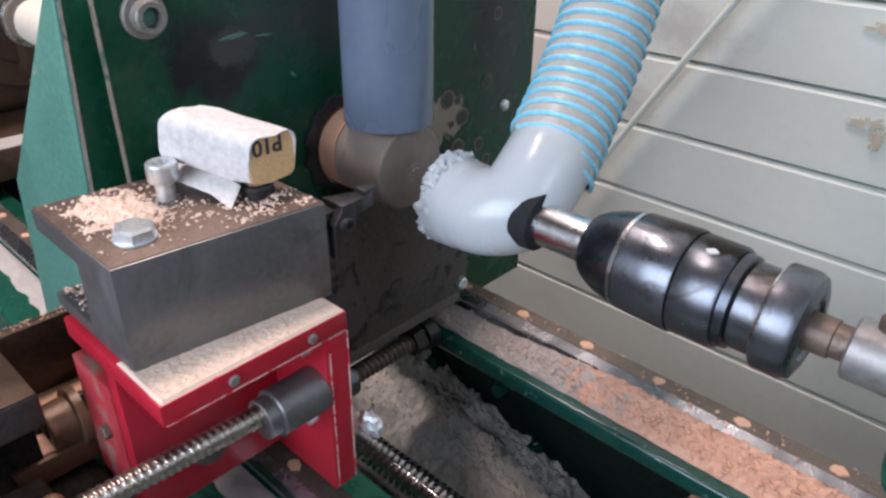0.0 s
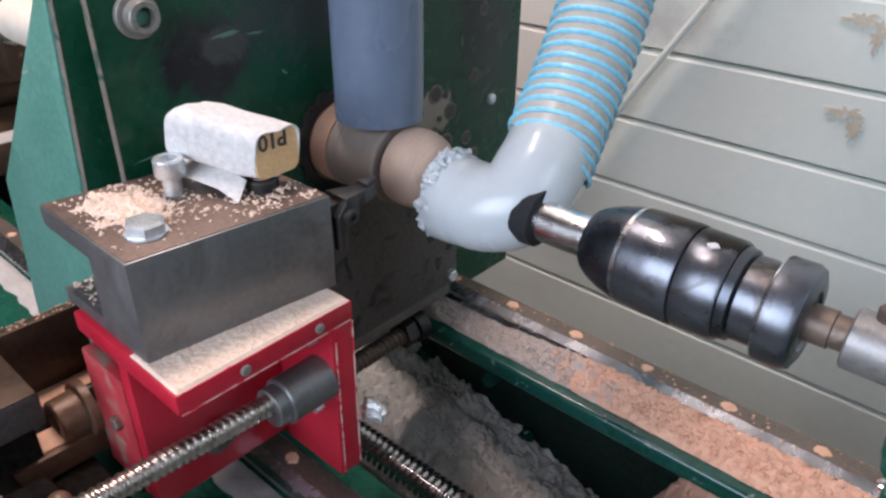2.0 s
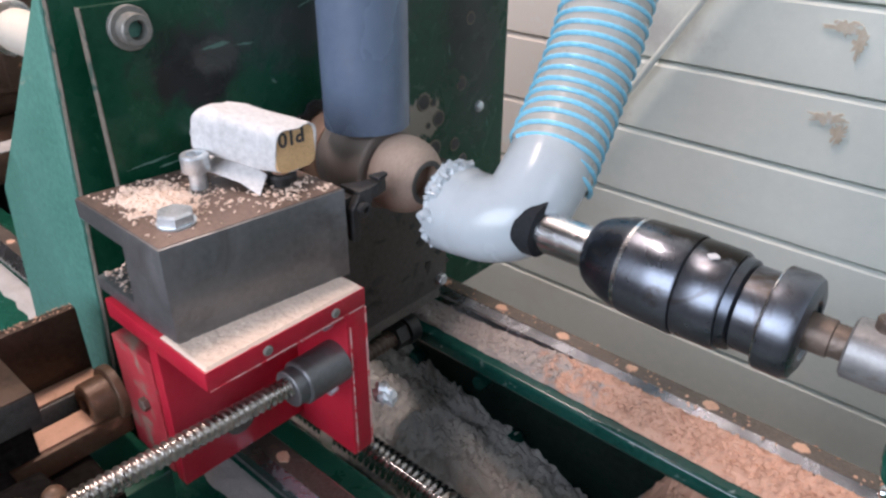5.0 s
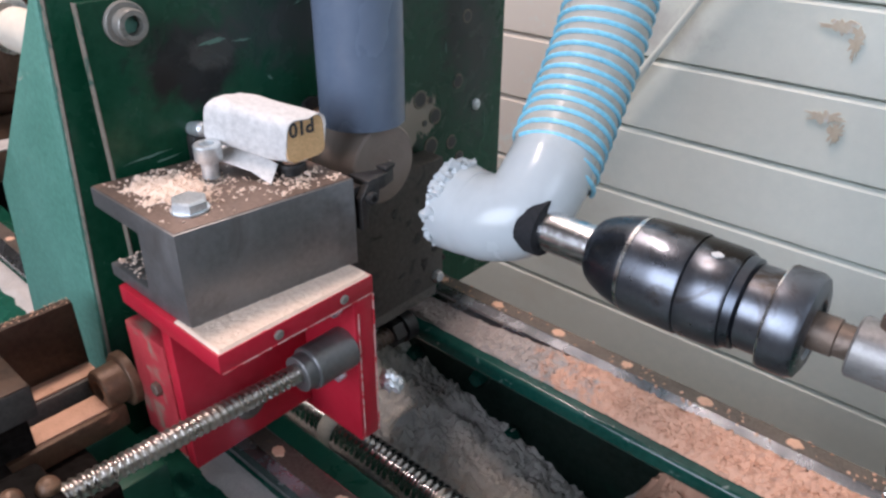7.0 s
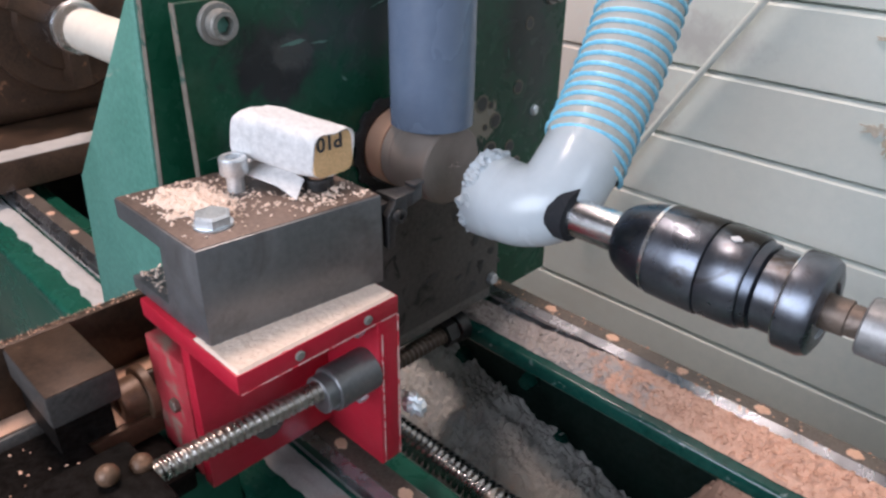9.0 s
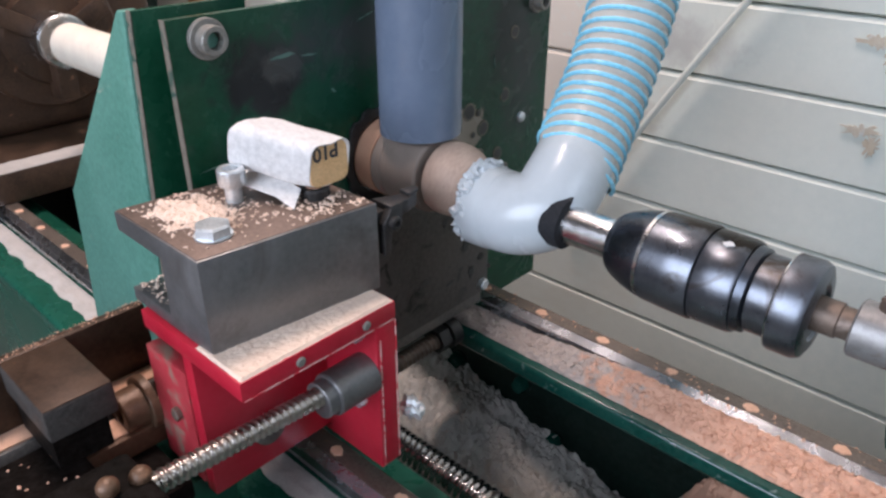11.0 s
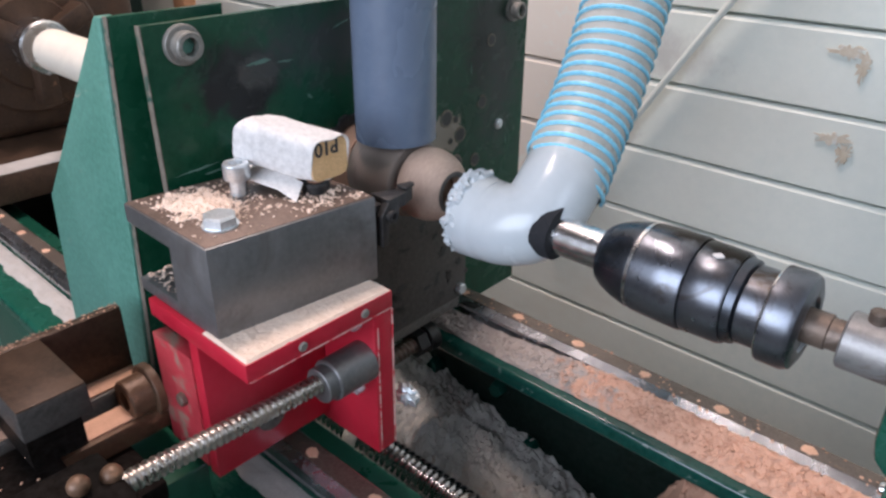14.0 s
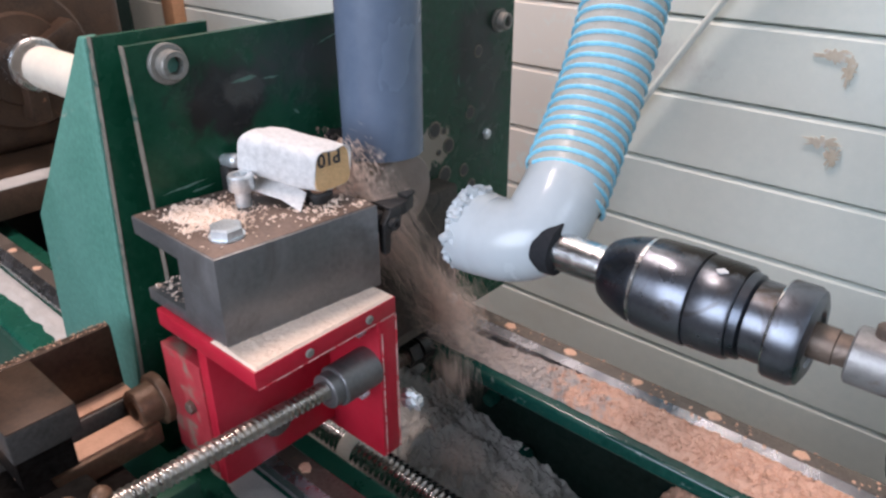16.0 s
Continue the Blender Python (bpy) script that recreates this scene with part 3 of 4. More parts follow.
part("worn_edge", box((-0.1947, -0.2560, 0.7806), (-0.1897, -0.2552, 1.0668), 0.0003), EDGE, st, "worn tan plate edge")
LEAN = Matrix.Translation((0, 0, 1.067)) @ Matrix(((1, 0, 0, 0), (0, 1, 0.061, 0), (0, 0, 1, 0), (0, 0, 0, 1))) @ Matrix.Translation((0, 0, -1.067))
own = box((-0.2280, -0.2565, 0.7805), (-0.2235, -0.185, 1.0675), 0.0006)
own.transform(LEAN)
part("rear_plate", own, PLATE_GREEN, st)
own = box((-0.2282, -0.2570, 0.7806), (-0.2233, -0.2562, 1.0678), 0.0003)
own.transform(LEAN)
part("worn_edge", own, EDGE, st, "worn tan plate edge")
part("stay", box((-0.2234, -0.235, 1.02), (-0.1946, -0.21, 1.045), 0.001), GREEN, st)
part("spacer", turned((-0.2235, AY, AZ), (1, 0, 0), [(0, 0.046), (0.029, 0.046), (0.029, 0.036), (0, 0.036), (0, 0.046)], 40, closed=False), BLACK, st)
teeth = turned((-0.1915, AY, AZ), (1, 0, 0), [(0, 0.0283), (0, 0.0335), (0.004, 0.0335), (0.0045, 0.0325), (0.0045, 0.0275), (0, 0.0275)], 72, closed=False)
for v in teeth.verts:
    w = math.atan2(v.co.z - AZ, v.co.y - AY)
    if abs(math.hypot(v.co.z - AZ, v.co.y - AY) - 0.033) < 0.001:
        f = 1 + 0.07 * (math.sin(w * 14) > 0)
        v.co.y, v.co.z = AY + (v.co.y - AY) * f, AZ + (v.co.z - AZ) * f
part("bearing_ring", teeth, BLACK, st, "black toothed bearing ring")
# the gusset's window light is put into its paler green
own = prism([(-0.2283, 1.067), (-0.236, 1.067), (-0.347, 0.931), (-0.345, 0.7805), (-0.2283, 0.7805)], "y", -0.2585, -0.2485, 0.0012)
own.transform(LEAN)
part("gusset", own, GREEN_LIT, st, "dusty green gusset plate, painted paler for its lit face")
for x in (-0.33, -0.285):
    part("foot_bolt", hexhead((x, -0.286, 0.7975), (0, 0, 1), 0.017, 0.011), ZINC, st)
    part("foot", box((x - 0.016, -0.298, 0.7806), (x + 0.016, -0.2760, 0.797), 0.002), BARE, st)
for y, z, r in ((-0.2335, 1.0545, 0.0112), (0.0635, 1.0400, 0.0095)):
    bo = part("bolt", turned((-0.190, y, z), (1, 0, 0), [(0, r), (0.0025, r), (0.003, r * 0.95), (0.003, r * 0.72), (0.009, r * 0.72), (0.0098, r * 0.66), (0.0098, r * 0.44), (0.004, r * 0.42)], 32), GREY_IRON, st, "worn socket screw with a washer")
    part("socket", turned((-0.1862, y, z), (1, 0, 0), [(0, r * 0.43), (0.0012, r * 0.41)], 6), GREEN_LIT, bo)
part("screw", turned((-0.190, 0.050, 0.946), (1, 0, 0), [(0, 0.0048), (0.002, 0.0045), (0.0034, 0.0025)], 20), ZINC, st)
# flat black discs paint the shade inside the drilled holes
for y, z, r in ((-0.017, 0.965, 0.0056), (0.000, 0.948, 0.0052), (-0.006, 0.962, 0.0024), (-0.005, 0.924, 0.0060), (0.020, 0.921, 0.0046), (0.027, 0.970, 0.0046), (0.037, 1.019, 0.0040), (0.030, 0.905, 0.0040), (-0.012, 0.945, 0.0022)):
    hole_rim = part("hole_rim", turned((-0.1900, y, z), (1, 0, 0), [(0, r * 1.32), (0.0005, r * 1.28), (0.0007, r * 1.0), (0, r * 0.98)], 24, closed=False), EDGE, st)
    part("drilled_hole_shade", turned((-0.1899, y, z), (1, 0, 0), [(0, r), (0.0006, r)], 20), OIL_HOLE_BLACK, hole_rim)
for y, z, ru, rv, lean in ((-0.186, 1.037, 0.011, 0.0016, 0.10), (-0.168, 1.035, 0.008, 0.0011, -0.05), (-0.236, 0.983, 0.016, 0.0010, 0.06), (-0.225, 0.979, 0.012, 0.0008, 0.08), (-0.240, 0.972, 0.006, 0.0008, 0.15), (-0.150, 1.010, 0.004, 0.0011, -0.8), (-0.120, 1.052, 0.010, 0.0006, 0.3), (0.012, 1.000, 0.0012, 0.0070, 0.1), (0.062, 0.930, 0.0010, 0.0100, 0.1)):
    part("scratch", blotch((-0.1899, y, z), (0, 1, lean), (0, -lean, 1), ru, rv, int(abs(y) * 4000), 0.0003, 20, 0.75), SCRATCH, st)
part("clip_base", box((-0.1898, -0.2120, 0.972), (-0.1800, -0.2000, 0.990), 0.002), BLACK, st, "small black clip on the plate")
part("clip_screw", turned((-0.1800, -0.2070, 0.994), (1, 0, 0.2), [(-0.0095, 0.0040), (0, 0.0046), (0.0030, 0.0042), (0.0046, 0.0026)], 20), ZINC, st)
dk = thing("steady_block", (-0.175, -0.07, 0.81), "dusty dark steel block below the turning rod", "machine block")
part("body", box((-0.1895, -0.150, 0.8115), (-0.167, -0.0145, 0.925), 0.0025), STEADY, dk)
for y, z, ru, rv in ((-0.046, 0.865, 0.0065, 0.0055), (-0.038, 0.839, 0.0050, 0.0075), (-0.026, 0.849, 0.0050, 0.0045), (-0.063, 0.839, 0.0060, 0.0016), (-0.078, 0.908, 0.0018, 0.0016), (-0.070, 0.895, 0.0055, 0.0045), (-0.020, 0.903, 0.0040, 0.0022), (-0.030, 0.872, 0.0022, 0.0030), (-0.095, 0.850, 0.0090, 0.0050), (-0.055, 0.882, 0.0040, 0.0030)):
    part("oil_stain", blotch((-0.1668, y, z), (0, 1, 0.2), (0, -0.2, 1), ru, rv, int(abs(y) * 9000), 0.0003, 26, 0.6), OIL_HOLE_BLACK, dk)
for y, z, ru, rv in ((-0.0150, 0.858, 0.0030, 0.0060), (-0.0152, 0.880, 0.0022, 0.0045), (-0.0148, 0.900, 0.0026, 0.0050), (-0.0150, 0.835, 0.0024, 0.0040)):
    own = bmesh.new()
    bmesh.ops.create_icosphere(own, subdivisions=3, radius=1)
    for v in own.verts:
        v.co = Vector((v.co.x * 0.006, v.co.y * ru, v.co.z * rv)) * (1 + 0.5 * nz(v.co.x, v.co.y + z * 90, v.co.z, 2.2)) + Vector((-0.1720, y, z))
    part("dust_crust", own, STEADY, dk, "caked dust on the edge of the block")
part("foot", box((-0.189, -0.150, 0.8005), (-0.170, -0.02, 0.8114), 0.001), DARK, dk)
part("screw", hexhead((-0.167, -0.024, 0.8215), (1, 0, 0), 0.009, 0.005), ZINC, dk)

# ---------- dust pipe over the work ----------
dp = thing("dust_pipe", (-0.150, AY, 0.983), "blue grey plastic pipe hanging over the turned wood", "pipe")
part("pipe", tube([Vector((-0.150, AY, 0.983 + 0.03 * i)) for i in range(40)], 0.0268, 56, 0.0022), PVC, dp)

# ---------- rod, headstock ----------
hs = thing("headstock", (-0.9, -0.1, 0.8), "dark brown oily headstock with a round scroll chuck", "headstock")
part("base", box((-1.25, -0.30, 0.8005), (-0.685, 0.09, 0.836), 0.003), RUST, hs)
part("base_dust", heap(-0.72, -0.686, -0.298, 0.08, lambda x, y: 0.8362 + 0.0016 * abs(nz(x, y, 0, 70)), 0.8358, 12, 90), DUST_GREY, hs, "grey dust along the base edge")
part("casting", box((-1.25, -0.24, 0.8361), (-0.80, 0.04, 1.03), 0.02, seg=4), RUST, hs)
part("scroll_chuck", turned((-0.80, AY, AZ), (1, 0, 0), [(0, 0.085), (0.03, 0.085), (0.034, 0.081), (0.036, 0.055), (0.046, 0.052), (0.046, 0.03)], 56), RUST, hs)
for i in range(3):
    a = i * math.tau / 3 + 0.5
    own = box((-0.766, -0.011, 0.026), (-0.735, 0.011, 0.07), 0.002)
    own.transform(Matrix.Translation((0, AY, AZ)) @ Matrix.Rotation(a - math.pi / 2, 4, "X"))
    part("jaw", own, RUST, hs)
part("collar", turned((-0.754, AY, AZ), (1, 0, 0), [(0, 0.031), (0.036, 0.031), (0.039, 0.029), (0.039, 0.0255)], 48), CHROME, hs, "bright steel collar round the rod")
mot = thing("machine_cabinet", (-1.25, 0.2, 0), "dark green metal cabinet behind the headstock", "cabinet")
part("body", box((-1.60, 0.10, 0.0), (-1.24, 0.27, 1.35), 0.01), GREEN_BLACK, mot)
part("door", box((-1.58, 0.094, 0.1), (-1.27, 0.0995, 1.3), 0.003), GREEN_BLACK, mot)

wr = thing("turning_rod", (-0.148, AY, AZ), "round pale wooden rod spinning in the lathe", "wooden rod")
part("rod", turned((-0.70, AY, AZ), (1, 0, 0), [(0, 0.0238), (0.44, 0.0238), (0.45, 0.0255)], 56), WOOD_LT, wr)
# light left of the pipe and shade below it are painted on
part("lit_end", turned((-0.25, AY, AZ), (1, 0, 0), [(0, 0.0255), (0.0770, 0.0262), (0.0775, 0.0250)], 56), ROD_LIT, wr, "turned wood painted orange where it is lit")
part("turned_end", turned((-0.25, AY, AZ), (1, 0, 0), [(0.0774, 0.0240), (0.0778, 0.0256), (0.085, 0.0258), (0.0862, 0.0250), (0.0900, 0.0250), (0.0912, 0.0262), (0.112, 0.0268), (0.1175, 0.0262), (0.1185, 0.0250), (0.1185, 0.006), (0.117, 0.003)], 64), ROD_SHADED, wr, "spinning wood painted darker where the pipe shades it")


def wooden_ball(label):
    b = thing("wooden_ball", (-0.113, AY, AZ), label, "wooden ball")
    prof = [(-0.0178, 0.007), (-0.0150, 0.0075), (-0.0148, 0.0205), (-0.0140, 0.0222)]
    for i in range(13):
        a = -0.30 + i * (0.30 + 0.98) / 12
        prof.append((-0.0070 + 0.0245 * math.sin(a), 0.0242 * math.cos(a) ** 0.85))
    prof += [(0.0140, 0.0138), (0.0134, 0.0112), (0.004, 0.0105), (0.0035, 0.002)]
    part("ball", turned((-0.113, AY, AZ), (1, 0, 0), prof, 64, closed=True), WOOD, b)
    part("bore_ring", turned((-0.113 + 0.0132, AY, AZ), (1, 0, 0), [(0, 0.0136), (0.0012, 0.0136), (0.0012, 0.0104), (0, 0.0104)], 48, closed=False), DARK, b)
    return b


ball_a = wooden_ball("freshly turned pale wooden ball on the rod end")
ball_b = wooden_ball("freshly turned pale wooden ball on the rod end")

# ---------- tailstock: drill chuck, elbow, hose ----------
ch = thing("drill_chuck", (0.05, AY, AZ), "worn steel drill chuck holding a bright round bar", "drill chuck")
CZ = AZ - 0.003   # the chuck hangs a little below the rod
X = Vector((0.0, AY, CZ))
part("bar", turned(X, (1, 0, 0), [(-0.060, 0.0106), (-0.0592, 0.0112), (0.012, 0.0112)], 48), CHROME, ch, "bright ground steel bar")
part("nose", turned(X, (1, 0, 0), [(0.0078, 0.0112), (0.0080, 0.0150), (0.0092, 0.0164), (0.0130, 0.0188), (0.0200, 0.0216), (0.0285, 0.0238), (0.0300, 0.0239)], 64), CHUCK_DK, ch, "dark tapered chuck nose")
part("nose_band", turned(X, (1, 0, 0), [(0.0300, 0.0230), (0.0302, 0.0240), (0.0322, 0.0242), (0.0324, 0.0230)], 64), CHROME, ch)
part("front_sleeve", turned(X, (1, 0, 0), [(0.0323, 0.0236), (0.0329, 0.0244), (0.0440, 0.0249), (0.0588, 0.0251), (0.0598, 0.0246), (0.0600, 0.0230)], 72), CHUCK, ch)
part("rear_sleeve", turned(X, (1, 0, 0), [(0.0601, 0.0226), (0.0605, 0.0240), (0.0613, 0.0244), (0.0790, 0.0240), (0.0805, 0.0232), (0.0808, 0.0205)], 72), CHUCK, ch)
part("neck", turned(X, (1, 0, 0), [(0.0807, 0.0200), (0.0810, 0.0222), (0.0850, 0.0216), (0.0862, 0.0190)], 56), CHUCK_DK, ch)
part("adapter", turned(X, (1, 0, 0), [(0.0862, 0.0192), (0.0868, 0.0201), (0.0968, 0.0200), (0.0980, 0.0185)], 64), CHUCK, ch)
part("end_collar", turned(X, (1, 0, 0), [(0.0980, 0.0190), (0.0981, 0.0236), (0.0990, 0.0243), (0.1095, 0.0243), (0.1125, 0.0228), (0.1140, 0.0190), (0.1140, 0.0140), (0.1125, 0.0130)], 72), CHUCK, ch)
part("edge_ring", turned(X, (1, 0, 0), [(0.0977, 0.0228), (0.0979, 0.0239), (0.0986, 0.0241), (0.0988, 0.0228)], 64, closed=False), CHROME, ch)
part("shaft", turned(X, (1, 0, 0), [(0.1125, 0.0086), (0.1230, 0.0086), (0.1235, 0.0076), (0.1400, 0.0076)], 36), RUSTY_STEEL, ch, "rusty drive shaft")
cl = part("collar", turned(X, (1, 0, 0), [(0.1295, 0.0125), (0.1305, 0.0136), (0.1540, 0.0136), (0.1550, 0.0125)], 48), ARBOR, ch)
part("clamp_screw", turned((0.1400, AY, CZ + 0.0105), (0, 0, 1), [(0, 0.0042), (0.0072, 0.0042), (0.0080, 0.0036)], 20), RUSTY_STEEL, cl)
flake = blotch((0.0700, AY - 0.0080, CZ + 0.0230), (1, 0, 0), (0, 0.94, 0.33), 0.0032, 0.0020, 4, 0.0008, 18, 0.4)
part("chip", flake, PAPER, ch, "pale wood chip stuck on the sleeve")
ts = thing("tailstock", (0.19, AY, 0.8), "green painted tailstock body clamped on the bed", "tailstock")
part("body", prism([(0.155, 0.985), (0.155, 0.928), (0.157, 0.918), (0.163, 0.912), (0.174, 0.910), (0.290, 0.910), (0.290, 0.985)], "y", -0.140, -0.084, 0.003), GREEN_BEAM, ts)
part("post", box((0.225, -0.26, 0.8127), (0.290, 0.03, 0.9098), 0.004), GREEN_BEAM, ts)
part("base", box((0.215, -0.27, 0.8008), (0.310, 0.03, 0.8126), 0.003), GREEN_BEAM, ts)
part("bolt", turned((0.1710, -0.140, 0.9380), (0, -1, 0), [(0, 0.0085), (0.0022, 0.0085), (0.003, 0.0075), (0.003, 0.0045), (0.001, 0.004)], 28), GREY_IRON, ts)
part("guide_shoe", box((0.160, -0.024, 0.8008), (0.2148, 0.022, 0.8122), 0.003), GREEN_BEAM, ts)
part("wiper_screw", turned((0.160, -0.012, 0.807), (-1, 0, 0), [(0, 0.0042), (0.002, 0.0042), (0.003, 0.003)], 20), CHROME, ts, "bright steel screw")

el = thing("pipe_elbow", (-0.06, -0.10, 0.945), "pale grey plastic pipe elbow with a ragged mouth", "pipe elbow")
path = curve_points([(-0.089, AY, 0.9465), (-0.078, AY, 0.9470), (-0.060, AY, 0.949), (-0.045, -0.105, 0.9555), (-0.0435, -0.087, 0.970), (-0.0490, -0.068, 0.9785), (-0.0525, -0.050, 0.9935)], 8)
part("body", tube(path, lambda s: 0.0248 + 0.0008 * s, 48, 0.0022), ELBOW, el)
sock = tube(curve_points([(-0.0895, AY, 0.9465), (-0.084, AY, 0.9467), (-0.070, AY, 0.9478)], 6), lambda s: 0.0258 if s < 0.9 else 0.0252, 48, 0.0035)
part("socket", sock, ELBOW, el)
rim = bmesh.new()
rnd = random.Random(12)
for i in range(110):
    a = rnd.gauss(1.5, 0.55) if i % 3 else rnd.uniform(0, math.tau)
    r = 0.0250 + rnd.uniform(-0.0022, 0.0012)
    p = Vector((-0.0892 + rnd.uniform(-0.0022, 0.0050) * (1.0 if math.sin(a) > 0 else 0.4), AY + math.cos(a) * r, 0.9465 + math.sin(a) * r))
    own = bmesh.new()
    bmesh.ops.create_icosphere(own, subdivisions=2, radius=rnd.uniform(0.0014, 0.0040) * (1.15 if math.sin(a) > 0.2 else 0.8), matrix=Matrix.Translation(p))
    for v in own.verts:
        v.co += (v.co - p) * 0.9 * nz(v.co.x, v.co.y, v.co.z, 520)
    join(rim, own)
part("ragged_rim", rim, ELBOW, el, "crumbly glue and dust round the mouth")
# solid black plug paints the shade inside the bar's hole
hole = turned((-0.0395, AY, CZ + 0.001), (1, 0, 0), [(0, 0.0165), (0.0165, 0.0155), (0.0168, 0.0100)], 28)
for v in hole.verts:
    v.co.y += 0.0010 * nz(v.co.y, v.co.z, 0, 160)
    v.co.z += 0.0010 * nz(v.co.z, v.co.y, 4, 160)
part("hole_shade_plug", hole, HOLE_SHADE, el, "ragged black plug painted as the shaded hole for the bar")

ho = thing("suction_hose", (-0.06, 0.0, 1.05), "translucent ribbed suction hose with light blue spiral", "hose")
hpts = curve_points([(-0.0440, -0.087, 0.962), (-0.0490, -0.067, 0.979), (-0.0540, -0.043, 0.9995), (-0.0577, -0.020, 1.0255), (-0.0620, 0.0, 1.054), (-0.070, 0.035, 1.105), (-0.085, 0.09, 1.19), (-0.10, 0.15, 1.32), (-0.10, 0.2, 1.6)], 12)
HA = Vector((-0.10, 0.55, 0.83)).normalized()
CUTN, CUTC = (HA + 0.45 * Vector((0.75, 0.66, 0))).normalized(), Vector((-0.0535, -0.052, 0.990)) - HA * 0.030
film = tube(hpts, 0.0268, 48, 0.001)
bmesh.ops.delete(film, geom=[v for v in film.verts if (v.co - CUTC).dot(CUTN) < 0], context="VERTS")
part("film", film, HOSE, ho)
own = bmesh.new()
fr = carried_frames(hpts)
spiral, dist, steps = [], 0.0, []
for (p, u, v), (q, _, _) in zip(fr, fr[1:]):
    steps.append((dist, p, u, v))
    dist += (q - p).length
total = dist
n = int(total / 0.0080 * 28)
j = 0
for i in range(n):
    s = i / 28 * 0.0080
    while j + 1 < len(steps) and steps[j + 1][0] < s:
        j += 1
    d0, p, u, v = steps[j]
    q = fr[j + 1][0]
    t = (s - d0) / max((q - p).length, 1e-6)
    c = p.lerp(q, min(1.0, t))
    a = i / 28 * math.tau
    spiral.append(c + (u * math.cos(a) + v * math.sin(a)) * 0.0272)
ribs, run = bmesh.new(), []
for p in spiral + [CUTC - CUTN]:
    if (p - CUTC).dot(CUTN) > 0:
        run.append(p)
    else:
        if len(run) > 3:
            tube(run, 0.00145, 8, bm=ribs)
        run = []
part("spiral_rib", ribs, RIB, ho, "light blue plastic spiral rib")

# ---------- cross slide: red bracket, tool block, tool ----------
rb = thing("cross_slide_bracket", (-0.15, -0.23, 0.78), "red painted steel bracket of the cross slide", "bracket")
part("top_plate", box((-0.2095, -0.2825, 0.8905), (-0.105, -0.1725, 0.9030), 0.0012), RED, rb)
part("right_leg", box((-0.200, -0.1885, 0.7765), (-0.1058, -0.1728, 0.8904), 0.0012), RED, rb)
part("inner_panel", box((-0.168, -0.2815, 0.786), (-0.158, -0.1886, 0.8904), 0.0008), RED, rb)
part("left_leg", box((-0.214, -0.2825, 0.790), (-0.1681, -0.272, 0.8760), 0.0012), RED_OLD, rb)
for y in (-0.2445, -0.1965):
    part("screw", turned((-0.105, y, 0.8965), (1, 0, 0), [(0, 0.0031), (0.0008, 0.0031), (0.0014, 0.0022)], 18), GREY_IRON, rb)
part("bolt", hexhead((-0.122, -0.1885, 0.828), (0, -1, 0), 0.0085, 0.006), ZINC, rb)
part("bolt", hexhead((-0.122, -0.1885, 0.879), (0, -1, 0), 0.0085, 0.006), ZINC, rb)
part("scuffed_edge", box((-0.10575, -0.1862, 0.778), (-0.1054, -0.1850, 0.880), 0.0001), PINK, rb, "pale scuffed line in the red paint")
part("scuffed_edge", box((-0.1058, -0.1734, 0.778), (-0.1050, -0.1724, 0.8895), 0.0002), PINK, rb, "pale scuffed line in the red paint")
part("scuffed_edge", box((-0.1056, -0.281, 0.8903), (-0.1046, -0.174, 0.8911), 0.0002), PINK, rb, "pale scuffed line in the red paint")
nutp = part("ball_nut", turned((-0.117, -0.1886, 0.8515), (0, -1, 0), [(0, 0.0142), (0.030, 0.0142), (0.031, 0.0134), (0.031, 0.0120), (0.038, 0.0118), (0.0385, 0.0110), (0.0385, 0.0065)], 48), BLOCK, rb, "steel ball nut")
part("flange", turned((-0.1579, -0.240, 0.815), (1, 0, 0), [(0, 0.011), (0.004, 0.011), (0.005, 0.009)], 28), DARK, rb)
part("bearing_flange", turned((-0.2290, -0.2826, 0.8235), (0, -1, 0), [(0, 0.0190), (0.0050, 0.0190), (0.0058, 0.0182), (0.0060, 0.0145), (0.0200, 0.0140), (0.0210, 0.0130), (0.0210, 0.0070), (0.0170, 0.0065)], 40), BROWN, rb, "brown bearing flange with old grease")
part("bolt", hexhead((-0.185, -0.2825, 0.838), (0, -1, 0), 0.008, 0.004), RUSTY_STEEL, rb)

# the tool block: a C-shaped steel section, sawn a little askew
TURN = Matrix.Translation((-0.135, -0.279, 0)) @ Matrix(((1, 0.115, 0, 0), (0, 1, 0, 0), (0, 0, 1, 0), (0, 0, 0, 1))) @ Matrix.Translation((0.135, 0.279, 0))
tb = thing("tool_block", (-0.17, -0.22, 0.903), "heavy C-shaped machined steel tool block", "tool holder")
own = prism([(-0.135, 0.9034), (-0.135, 0.9610), (-0.2250, 0.9610), (-0.2250, 0.9490), (-0.1760, 0.9480), (-0.1775, 0.9120), (-0.2220, 0.9120), (-0.2220, 0.9034)], "y", -0.279, -0.1685, 0.0009)
own.transform(TURN)
part("body", own, BLOCK, tb)
own = box((-0.2240, -0.278, 0.9608), (-0.1362, -0.1695, 0.9616), 0.0003)
own.transform(TURN)
part("top_face", own, BLOCK_TOP, tb, "brown rusty top face")
ZT = 0.9616


tl = thing("turning_tool", (-0.14, -0.15, 0.945), "black turning tool holder with a screwed insert", "cutting tool")
part("shank", box((-0.150, -0.1695, 0.938), (-0.1275, -0.155, 0.9515), 0.0012), BLACK, tl)
